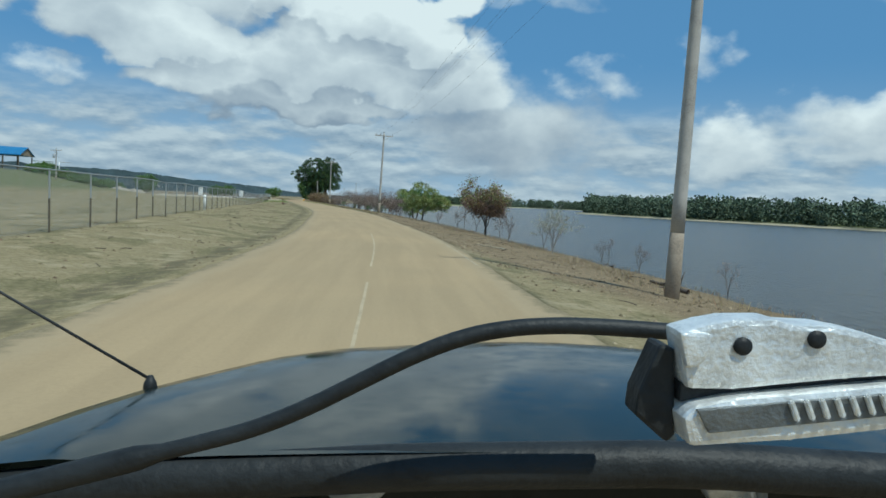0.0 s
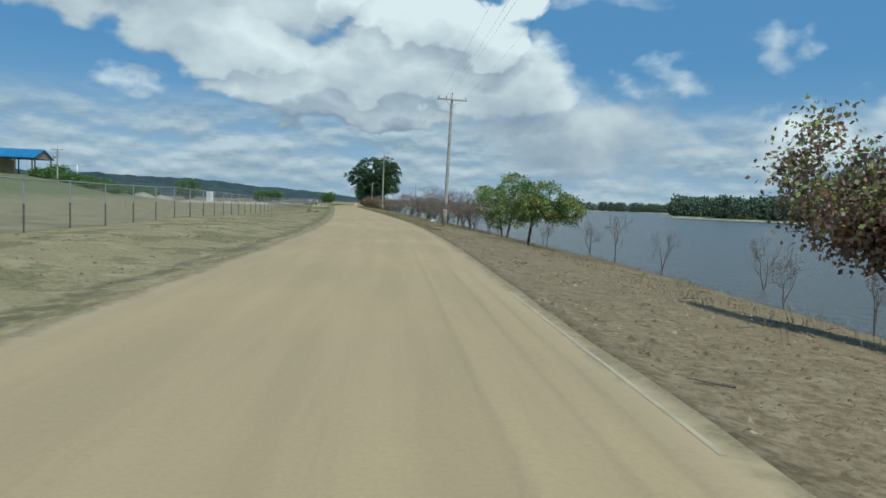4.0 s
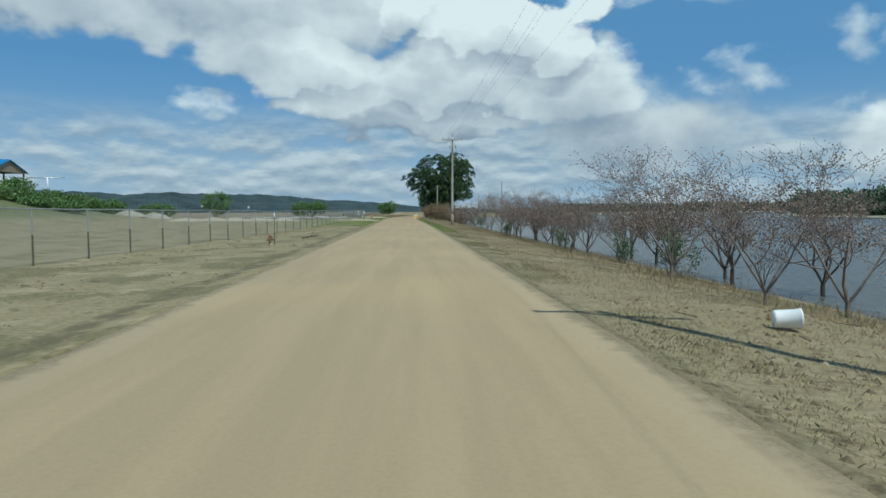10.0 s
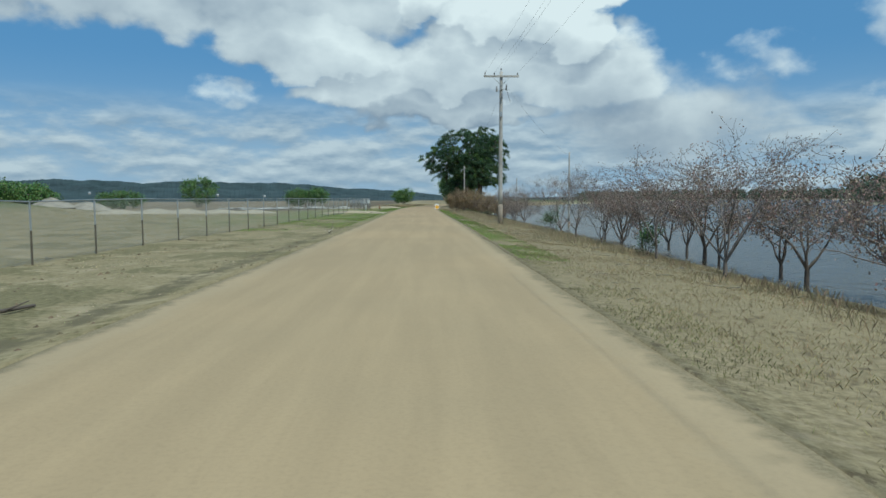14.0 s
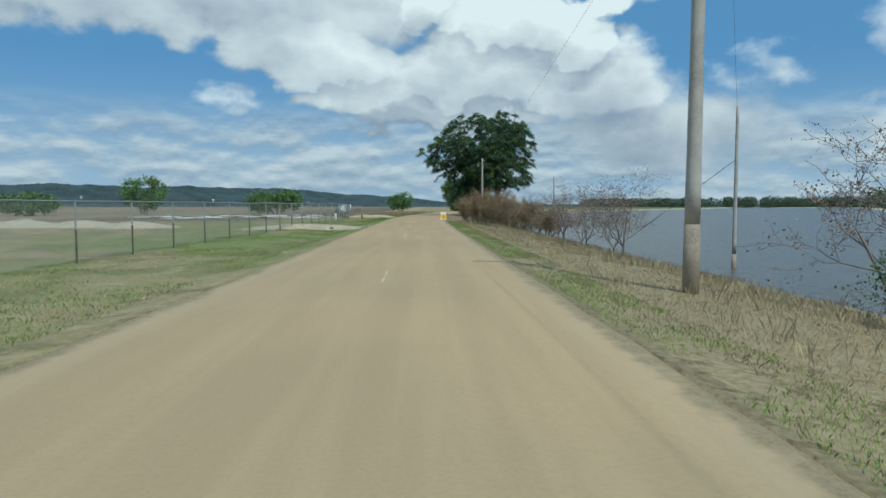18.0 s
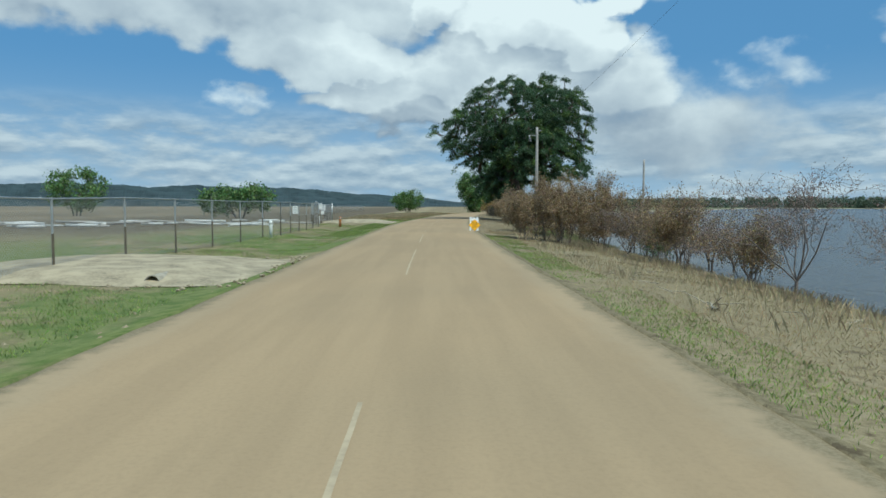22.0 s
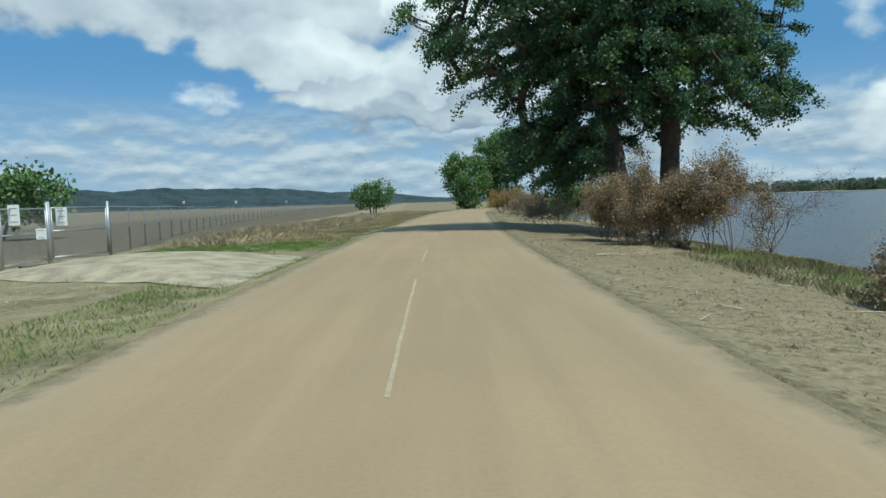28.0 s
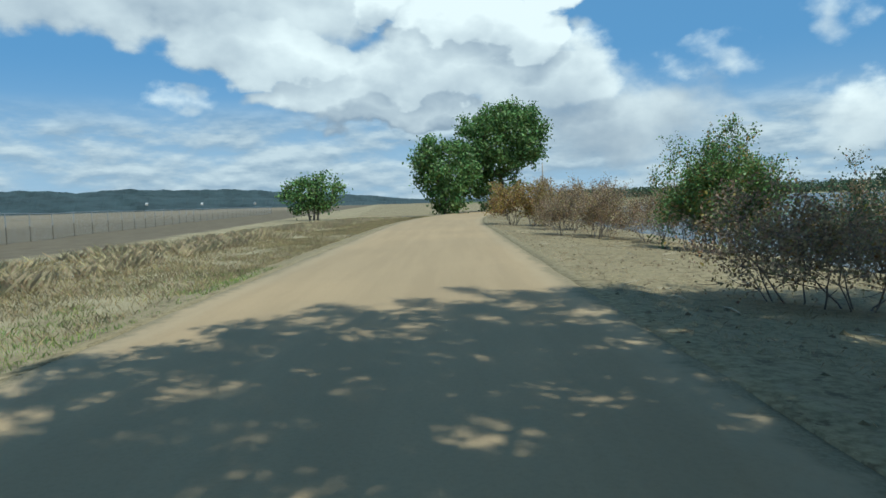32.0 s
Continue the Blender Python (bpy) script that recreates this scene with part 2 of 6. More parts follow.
def bumps(x, y, s, seed=0.0):
    """Soft rolling waves, cheap and repeatable, about -1 to 1."""
    x, y = np.asarray(x, float), np.asarray(y, float)
    return (np.sin(x * 1.7 / s + 1.3 * np.sin(y * 0.9 / s + seed) + seed) + np.sin(y * 1.3 / s + 1.7 * np.sin(x * 1.1 / s + 2 * seed) + 3 * seed)
            + 0.5 * np.sin((x + y) * 2.9 / s + seed * 5) + 0.5 * np.sin((x - y) * 3.7 / s + seed * 7)) / 3


def rough(x, y, s, seed=0.0):
    """Uneven relief of no regular pattern, about -1 to 1: two octaves of smoothed random lattice."""
    x, y = np.broadcast_arrays(np.asarray(x, float), np.asarray(y, float))
    total = 0.0
    for k, amp in ((1.0, 0.65), (2.3, 0.35)):
        gx, gy = x * k / s + seed * 3.1, y * k / s + seed * 1.7
        ix, iy = np.floor(gx), np.floor(gy)
        fx, fy = gx - ix, gy - iy
        fx, fy = fx * fx * (3 - 2 * fx), fy * fy * (3 - 2 * fy)

        def corner(i, j):
            h = np.sin(i * 127.1 + j * 311.7 + seed * 74.7) * 43758.5453
            return 2 * (h - np.floor(h)) - 1

        total = total + amp * ((corner(ix, iy) * (1 - fx) + corner(ix + 1, iy) * fx) * (1 - fy) + (corner(ix, iy + 1) * (1 - fx) + corner(ix + 1, iy + 1) * fx) * fy)
    return total


WATER = -1.3
SHORE_Y = [-400, -100, 60, 190, 285, 340, 420, 600, 1000, 2000]
SHORE_X = [330, 270, 225, 190, 165, 168, 200, 310, 560, 1200]


def ground_z(x, y):
    x, y = np.broadcast_arrays(np.asarray(x, float), np.asarray(y, float))
    u = x - road_x(y)
    far = smooth(222, 245, y) * (1 - smooth(300, 340, y))
    wide = 1 + 0.22 * far
    right = np.interp(u / wide, [3.2, 3.6, 4.6, 6.3, 8.0, 10.0, 12.0, 13.5, 18, 60], [-.03, -.09, -.16, -.27, -.5, -.85, -1.2, -1.5, -2.0, -2.4])
    level = np.interp(y, [-80, 40, 60, 85, 115, 150, 195, 230, 300], [.25, .1, .1, -.15, -.24, -.15, -.05, -.1, -.3])
    left = np.interp(-u, [3.2, 3.7, 4.4, 5.0], [-.03, -.1, -.14, -.12]) * (1 - smooth(4.6, 8.0, -u)) + level * smooth(4.6, 8.0, -u)
    z = np.where(u > 0, right, left)
    # the far bank across the flood
    sx = np.interp(y, SHORE_Y, SHORE_X)
    z = np.where(u > 30, np.maximum(z, -2.4 + 2.2 * smooth(-14, 10, x - sx)), z)
    z = np.where((u > 30) & (x > 200), np.maximum(z, -2.4 + 2.6 * smooth(-20, 40, y - 1000 - (620 - x) * 0.94)), z)
    z = z + 0.075 * rough(x, y, 3.4, 1.0) * smooth(3.6, 6, np.abs(u)) + 0.035 * rough(x, y, 1.1, 2.0) * smooth(3.3, 4.5, np.abs(u))
    # rough crest of straw and flood wrack along the field beyond the second drive
    z = z + smooth(244, 256, y) * (1 - smooth(310, 330, y)) * np.exp(-((u + 9.6) / 1.7) ** 2) * (0.28 + 0.12 * rough(x, y, 1.6, 5.0))
    # grassed bank below the pavilion
    bank = smooth(-38, -80, x) * smooth(84, 128, y) * (1 - smooth(0, 32, y - 184 - 30 * smooth(-66, -77, x)))
    z = z + bank * (5.3 + 0.3 * bumps(x, y, 14, 4.0))
    z = np.where(np.abs(u) < 3.15, -0.2, z)
    return z


def mesh_object(name, verts, faces, mat, parent=None, smooth_faces=False):
    me = bpy.data.meshes.new(name)
    me.from_pydata([tuple(v) for v in np.asarray(verts, float).tolist()], [], [tuple(f) for f in (faces.tolist() if hasattr(faces, "tolist") else faces)])
    if mat is not None:
        me.materials.append(mat)
    if smooth_faces:
        me.polygons.foreach_set("use_smooth", np.ones(len(me.polygons), bool))
    ob = new(name, me)
    if parent is not None:
        ob.parent = parent
    return ob


def grid_faces(rows, cols):
    i = np.arange(rows - 1)[:, None] * cols + np.arange(cols - 1)[None, :]
    return np.stack([i, i + 1, i + 1 + cols, i + cols], -1).reshape(-1, 4)


def ground_material():
    m = bpy.data.materials.new("flood_plain_soil")
    m.use_nodes = True
    n = Nodes(m.node_tree)
    bsdf = n.nodes["Principled BSDF"]
    pos = n.add("ShaderNodeNewGeometry").outputs["Position"]
    x, y, z = n.add("ShaderNodeSeparateXYZ", (pos,)).outputs
    big, mid, fine = n.noise(pos, 0.16, 5), n.noise(pos, 0.9, 6, 0.6), n.noise(pos, 9.0, 6, 0.65)
    clod = n.noise(pos, 3.2, 5, 0.7)
    stretch = n.add("ShaderNodeMapping", {"Vector": pos, "Scale": (0.55, 0.42, 1.0)}).outputs[0]
    streak = n.noise(stretch, 0.8, 7, 0.68)
    silt = n.mix(n.ramp(fine, 0.3, 0.7), (0.20, 0.162, 0.085), (0.30, 0.245, 0.14))
    silt = n.mix(n.ramp(mid, 0.5, 0.66, 0.0, 0.8), silt, (0.345, 0.285, 0.175))
    silt = n.mix(n.ramp(streak, 0.50, 0.57, 0.0, 0.9), silt, n.mix(n.ramp(fine, 0.35, 0.65), (0.12, 0.105, 0.05), (0.21, 0.18, 0.095)))
    dry = n.mix(n.ramp(y, 52, 72), n.mix(n.ramp(fine, 0.3, 0.7), (0.145, 0.106, 0.06), (0.265, 0.20, 0.12)), n.mix(n.ramp(fine, 0.3, 0.7), (0.175, 0.138, 0.075), (0.32, 0.26, 0.15)))
    green = n.mix(n.ramp(clod, 0.35, 0.65), (0.095, 0.135, 0.035), (0.18, 0.20, 0.07))
    field = n.mix(n.ramp(mid, 0.35, 0.65), (0.115, 0.092, 0.060), (0.155, 0.126, 0.082))
    band = n.noise(n.add("ShaderNodeMapping", {"Vector": pos, "Scale": (0.05, 0.008, 1.0)}).outputs[0], 1.0, 4)
    field = n.mix(n.math("MULTIPLY", n.ramp(x, -34, -60), n.ramp(band, 0.42, 0.58, 0.35, 1.0)), field, (0.25, 0.20, 0.13))
    # left of the road: silt, then grass beyond 135 m, then dry grass; right: dry bank
    left = n.ramp(x, -2.0, -3.2)
    dry = n.mix(n.ramp(clod, 0.53, 0.64, 0.0, 0.5), dry, (0.32, 0.255, 0.165))
    dry = n.mix(n.ramp(clod, 0.44, 0.36, 0.0, 0.8), dry, (0.115, 0.085, 0.05))
    silt = n.mix(n.ramp(clod, 0.42, 0.34, 0.0, 0.7), silt, (0.14, 0.12, 0.065))
    col = n.mix(left, dry, silt)
    turf = n.math("MULTIPLY", n.math("MULTIPLY", n.ramp(y, 136, 172), n.ramp(y, 232, 205)), n.ramp(x, -26, -10))
    turf = n.math("MULTIPLY", turf, n.ramp(n.math("ADD", big, n.math("MULTIPLY", mid, 0.7)), 0.72, 0.90))
    col = n.mix(n.math("MULTIPLY", turf, left), col, green)
    late = n.math("MULTIPLY", n.ramp(y, 243, 252), left)
    col = n.mix(late, col, n.mix(n.ramp(mid, 0.4, 0.62), dry, (0.33, 0.275, 0.165)))
    open_field = n.math("MULTIPLY", n.ramp(n.math("MULTIPLY_ADD", mid, 1.5, x), -10.8, -12.2), n.ramp(y, 236, 246))
    open_field = n.math("MAXIMUM", open_field, n.math("MULTIPLY", n.ramp(x, -14, -20), n.ramp(y, 195, 215)))
    col = n.mix(open_field, col, field)
    bank = n.ramp(z, 0.15, 1.4)
    bankcol = n.mix(n.ramp(mid, 0.35, 0.65), (0.10, 0.125, 0.045), (0.17, 0.16, 0.085))
    col = n.mix(n.math("MULTIPLY", bank, n.ramp(x, -20, -34)), col, bankcol)
    # a low dark ridge of mud pushed up along the road's left edge
    u = n.add("ShaderNodeSeparateXYZ", (n.add("ShaderNodeTexCoord").outputs["UV"],)).outputs[0]
    off = n.math("ABSOLUTE", n.math("ADD", u, n.math("MULTIPLY_ADD", n.noise(pos, 0.45, 5), 1.3, 3.35)))
    ridge = n.math("MULTIPLY", n.ramp(off, 0.16, 0.36, 0.85, 0.0), n.ramp(n.noise(pos, 2.5, 4), 0.36, 0.55))
    col = n.mix(n.math("MULTIPLY", ridge, n.ramp(y, 150, 130)), col, (0.125, 0.105, 0.06))
    shore = n.ramp(x, 60, 90)
    col = n.mix(shore, col, n.mix(n.ramp(z, -0.9, -0.35), (0.36, 0.32, 0.22), (0.10, 0.12, 0.045)))
    n.links.new(col, bsdf.inputs["Base Color"])
    bsdf.inputs["Roughness"].default_value = 0.92
    bsdf.inputs["Specular IOR Level"].default_value = 0.15
    b = n.add("ShaderNodeBump", {"Height": n.math("ADD", mid, n.math("MULTIPLY", fine, 0.35)), "Strength": 0.5, "Distance": 0.07})
    n.links.new(b.outputs[0], bsdf.inputs["Normal"])
    return m


def build_ground():
    ys = np.concatenate([np.geomspace(-1500, -80, 14)[:-1], np.arange(-80, 330, 0.8), np.arange(330, 480, 3.0), np.geomspace(480, 4600, 36)])
    us = np.concatenate([-np.geomspace(4600, 90, 26), np.arange(-86, -14, 2.5), np.arange(-14, -3.2, 0.4), [-3.2, -3.14, 3.14, 3.2],
                         np.arange(3.6, 17, 0.4), np.arange(18, 60, 6.0), np.geomspace(64, 4600, 60)])
    fx = road_x(ys)
    fade = np.interp(np.abs(us), [0, 40, 200], [1, 1, 0])
    X = us[None, :] + fx[:, None] * fade[None, :] * np.interp(ys, [-1500, 480, 1200], [1, 1, 0])[:, None]
    Y = np.repeat(ys[:, None], len(us), 1)
    Z = ground_z(X, Y)
    inside = np.abs(us) < 3.15
    Z[:, inside] = -0.2
    ob = mesh_object("ground", np.stack([X, Y, Z], -1).reshape(-1, 3), grid_faces(len(ys), len(us)), ground_material(), None, True)
    lay = ob.data.uv_layers.new(name="UVMap")
    idx = np.empty(len(ob.data.loops), int)
    ob.data.loops.foreach_get("vertex_index", idx)
    flat = np.stack([(X - fx[:, None]).reshape(-1), Y.reshape(-1)], -1)
    lay.data.foreach_set("uv", flat[idx].reshape(-1))
    tagged(ob, "flood plain of dried tan silt with grass patches and a sloping bank", "ground", kind="structure")


def road_material():
    m = bpy.data.materials.new("silted_asphalt")
    m.use_nodes = True
    n = Nodes(m.node_tree)
    bsdf = n.nodes["Principled BSDF"]
    pos = n.add("ShaderNodeNewGeometry").outputs["Position"]
    uv = n.add("ShaderNodeTexCoord").outputs["UV"]
    u, v, _ = n.add("ShaderNodeSeparateXYZ", (uv,)).outputs
    y = n.add("ShaderNodeSeparateXYZ", (pos,)).outputs[1]
    lane = n.add("ShaderNodeMapping", {"Vector": uv, "Scale": (1.0, 0.06, 1.0)}).outputs[0]
    streak = n.noise(lane, 1.6, 5, 0.6)
    big, fine = n.noise(pos, 0.12, 4), n.noise(pos, 24.0, 6, 0.7)
    base = n.mix(n.ramp(y, 100, 190), (0.385, 0.290, 0.170), (0.365, 0.268, 0.157))
    col = n.mix(n.ramp(streak, 0.36, 0.62), base, n.mix(1.0, base, (0.91, 0.91, 0.91, 1.0), "MULTIPLY"))
    col = n.mix(n.ramp(big, 0.4, 0.65), col, n.mix(1.0, col, (1.10, 1.08, 1.06, 1.0), "MULTIPLY"))
    col = n.mix(n.math("MULTIPLY", n.ramp(fine, 0.4, 0.75), 0.35), col, n.mix(1.0, col, (0.7, 0.7, 0.7, 1.0), "MULTIPLY"))
    # paler silt dried along both edges
    side = n.math("ADD", n.math("ABSOLUTE", u), n.math("MULTIPLY", n.math("ADD", n.noise(pos, 0.5, 5, 0.6), n.noise(pos, 3.5, 4)), 0.55))
    col = n.mix(n.ramp(side, 3.0, 3.35, 0.0, 0.2), col, (0.40, 0.335, 0.225, 1.0))
    col = n.mix(n.ramp(side, 3.40, 3.66, 0.0, 0.85), col, n.mix(n.ramp(fine, 0.35, 0.65), (0.17, 0.14, 0.08, 1.0), (0.27, 0.22, 0.135, 1.0)))
    n.links.new(col, bsdf.inputs["Base Color"])
    bsdf.inputs["Roughness"].default_value = 0.9
    bsdf.inputs["Specular IOR Level"].default_value = 0.15
    b = n.add("ShaderNodeBump", {"Height": n.math("ADD", fine, n.math("MULTIPLY", n.noise(pos, 3.0, 4), 0.6)), "Strength": 0.25, "Distance": 0.02})
    n.links.new(b.outputs[0], bsdf.inputs["Normal"])
    return m


def build_road():
    ys = np.concatenate([np.arange(-140, -40, 4.0), np.arange(-40, 330, 0.8), np.arange(330, 620, 4.0)])
    us = np.array([-3.3, -3.25, -3.1, -2.0, -1.0, 0.0, 1.0, 2.0, 3.1, 3.25, 3.3])
    rng = np.random.default_rng(3)
    cx = road_x(ys)
    w = 1 + 0.022 * bumps(ys, ys * 0, 2.0, 3.0)
    wl, wr = w + 0.02 * rng.normal(size=len(ys)) * 0.5, 1 + 0.022 * bumps(ys, ys * 0, 1.7, 8.0) + 0.01 * rng.normal(size=len(ys))
    U = np.where(us[None, :] < 0, us[None, :] * wl[:, None], us[None, :] * wr[:, None])
    slope = np.gradient(cx, ys)
    X = cx[:, None] + U
    Y = ys[:, None] - U * slope[:, None]
    Z = np.repeat(np.interp(np.abs(us), [0, 3.1, 3.25, 3.3], [0.0, -0.03, -0.06, -0.19])[None, :], len(ys), 0)
    ob = mesh_object("road", np.stack([X, Y, Z], -1).reshape(-1, 3), grid_faces(len(ys), len(us)), road_material(), None, True)
    lay = ob.data.uv_layers.new(name="UVMap")
    idx = np.empty(len(ob.data.loops), int)
    ob.data.loops.foreach_get("vertex_index", idx)
    flat = np.stack([U.reshape(-1), np.repeat(ys, len(us))], -1)
    lay.data.foreach_set("uv", flat[idx].reshape(-1))
    tagged(ob, "two-lane asphalt road covered with tan dried silt", "road", kind="structure")


def build_water():
    m = bpy.data.materials.new("flood_water")
    m.use_nodes = True
    n = Nodes(m.node_tree)
    bsdf = n.nodes["Principled BSDF"]
    pos = n.add("ShaderNodeNewGeometry").outputs["Position"]
    bsdf.inputs["Base Color"].default_value = (0.095, 0.090, 0.075, 1)
    bsdf.inputs["Roughness"].default_value = 0.24
    bsdf.inputs["Specular IOR Level"].default_value = 0.32
    bsdf.inputs["IOR"].default_value = 1.33
    st = n.add("ShaderNodeMapping", {"Vector": pos, "Scale": (1.0, 0.5, 1.0)}).outputs[0]
    h = n.math("ADD", n.noise(st, 2.2, 4, 0.6), n.math("MULTIPLY", n.noise(pos, 0.25, 3), 1.2))
    b = n.add("ShaderNodeBump", {"Height": h, "Strength": 0.8, "Distance": 0.3})
    n.links.new(b.outputs[0], bsdf.inputs["Normal"])
    v = [(2, -600, WATER), (900, -600, WATER), (2600, 2600, WATER), (700, 2600, WATER), (40, 420, WATER), (12, 300, WATER), (8, 120, WATER), (0, 0, WATER)]
    ob = mesh_object("water", v, [tuple(range(len(v)))], m)
    tagged(ob, "wide sheet of grey-brown flood water rippled by wind", "water", kind="structure")


build_ground()
build_road()
build_water()


# ---- trees ----
def tubes(segs, sides):
    """Tapered tubes for segments (p, q, r at p, r at q): vertices and faces."""
    P = np.array([s[0] for s in segs], float)
    Q = np.array([s[1] for s in segs], float)
    ra, rb = np.array([s[2] for s in segs]), np.array([s[3] for s in segs])
    d = Q - P
    d /= np.maximum(np.linalg.norm(d, axis=1, keepdims=True), 1e-6)
    ref = np.where(np.abs(d[:, 2:3]) > 0.9, np.array([[1.0, 0, 0]]), np.array([[0, 0, 1.0]]))
    a = np.cross(d, ref)
    a /= np.linalg.norm(a, axis=1, keepdims=True)
    b = np.cross(d, a)
    k = np.arange(sides) * 2 * np.pi / sides
    ring = np.cos(k)[None, :, None] * a[:, None, :] + np.sin(k)[None, :, None] * b[:, None, :]
    V = np.concatenate([P[:, None] + ring * ra[:, None, None], Q[:, None] + ring * rb[:, None, None]], 1)
    base = np.arange(len(P))[:, None] * 2 * sides
    j = np.arange(sides)
    F = np.stack([base + j, base + (j + 1) % sides, base + sides + (j + 1) % sides, base + sides + j], -1).reshape(-1, 4)
    return V.reshape(-1, 3), F


def leaf_quads(centres, size, rng, droop=0.35):
    """One bent leaf (a narrow kite) at every centre."""
    n = len(centres)
    d = rng.normal(size=(n, 3))
    d[:, 2] -= droop
    d /= np.linalg.norm(d, axis=1, keepdims=True)
    e = np.cross(d, rng.normal(size=(n, 3)))
    e /= np.linalg.norm(e, axis=1, keepdims=True)
    s = size * rng.uniform(0.6, 1.3, (n, 1))
    V = np.stack([centres - d * s * 0.5, centres + e * s * 0.36, centres + d * s * 0.6, centres - e * s * 0.36], 1)
    F = np.arange(n * 4).reshape(n, 4)
    return V.reshape(-1, 3), F


def skeleton_tree(root_pts, goals, thick, rng, wander=0.12):
    """Joins goals to a stem, nearest first: segments whose girth follows what they bear."""
    store = np.zeros((4096, 3))
    count = len(root_pts)
    store[:count] = root_pts
    par = [-1] + list(range(count - 1))
    goals = np.asarray(goals, float)
    order = np.argsort(np.linalg.norm(goals - store[count - 1], axis=1))
    for g in goals[order]:
        N = store[:count]
        dist = np.linalg.norm(N - g, axis=1) + 0.25 * np.maximum(0, N[:, 2] - g[2])
        dist[:max(1, len(root_pts) // 2)] += 1e3
        k = int(np.argmin(dist))
        gap = g - N[k]
        long = float(np.linalg.norm(gap))
        steps = max(1, int(long / 0.55))
        if count + steps > len(store):
            store = np.concatenate([store, np.zeros_like(store)])
        last, start = k, store[k].copy()
        for i in range(1, steps + 1):
            f = i / steps
            p = start + gap * f
            p[2] -= 0.1 * long * f * (1 - f)
            if i < steps:
                p = p + rng.normal(size=3) * wander * long / steps
            store[count] = p
            par.append(last)
            last = count
            count += 1
    nodes = store[:count]
    load = np.zeros(len(nodes))
    has = np.zeros(len(nodes), bool)
    for p in par:
        if p >= 0:
            has[p] = True
    load[~has] = 1
    for i in range(len(nodes) - 1, 0, -1):
        load[par[i]] += load[i]
    r = thick * (load / load[0]) ** 0.46
    return [(nodes[par[i]], nodes[i], r[i] * 1.08, r[i] * 0.92) for i in range(1, len(nodes))], nodes


def in_balls(balls, n, rng, shell=0.5):
    """Points in a union of ellipsoids (x, y, z, rx, ry, rz), more of them towards the skin."""
    vol = np.array([b[3] * b[4] * b[5] for b in balls])
    pick = rng.choice(len(balls), n, p=vol / vol.sum())
    d = rng.normal(size=(n, 3))
    d /= np.linalg.norm(d, axis=1, keepdims=True)
    r = rng.uniform(0, 1, (n, 1)) ** (1 / 3)
    r = shell + (1 - shell) * r if shell else r
    B = np.array(balls)[pick]
    return B[:, :3] + d * r * B[:, 3:]


def empty(name, x, y, z, rz=0.0):
    ob = new(name)
    ob.matrix_world = pose(x, y, z, 0, 0, rz)
    return ob


def leafy_tree(name, at, balls, clumps, per, leaf, spread, thick, mat, bark, seed, stems=((0, 0, 0),), sides=5, mat2=None, share=0.3, spray=0.0):
    """A tree or shrub: trunk and limbs in one mesh, crown of single leaves in clumps in another."""
    rng = np.random.default_rng(seed)
    x, y = at
    z = float(ground_z(x, y))
    ob = empty(name, x, y, z)
    goals = in_balls(balls, clumps, rng, 0.35)
    goals[:, 2] = np.maximum(goals[:, 2], 0.25)
    segs = []
    mids = np.array([b[:3] for b in balls]).mean(0)
    near = np.argmin([[np.hypot(g[0] - (s[0] + (mids[0] - s[0]) * 0.4), g[1] - s[1]) for s in stems] for g in goals], axis=1)
    for k, s in enumerate(stems):
        mine = goals[near == k]
        if not len(mine):
            continue
        top = mine.mean(0)
        h = max(0.4, np.percentile(mine[:, 2], 12))
        pts = [(s[0], s[1], -0.15)]
        for f in (0.34, 0.67, 1.0):
            pts.append((s[0] + (top[0] - s[0]) * f * 0.35, s[1] + (top[1] - s[1]) * f * 0.35, h * f))
        sg, _ = skeleton_tree(pts, mine, thick, rng)
        segs += sg
    V, F = tubes(segs, sides)
    t = mesh_object("trunk", V, F, bark, ob, True)
    c = np.repeat(goals, per, 0)
    c = c + rng.normal(size=c.shape) * np.array([spread, spread, spread * 0.75])
    if spray:
        # leaves strung along twigs that reach outwards and droop
        away = goals[:, :2] - np.array([b[:2] for b in balls]).mean(0)
        turn = np.arctan2(away[:, 1], away[:, 0]) + rng.normal(size=len(goals)) * 0.6
        reach = np.repeat(spray * rng.uniform(0.5, 1.3, len(goals)), per) * rng.uniform(-0.35, 1.0, len(c))
        turn = np.repeat(turn, per)
        fall = 0.25 * np.abs(reach) + 0.55 * reach ** 2
        c = c + np.stack([np.cos(turn) * reach, np.sin(turn) * reach, -fall], -1)
    c[:, 2] = np.maximum(c[:, 2], 0.12)
    if mat2 is not None:
        pickm = np.repeat(rng.uniform(size=len(goals)) < share, per)
        V, F = leaf_quads(c[pickm], leaf, rng)
        mesh_object("crown", V, F, mat2, ob)
        c = c[~pickm]
    V, F = leaf_quads(c, leaf, rng)
    mesh_object("crown", V, F, mat, ob)
    return ob



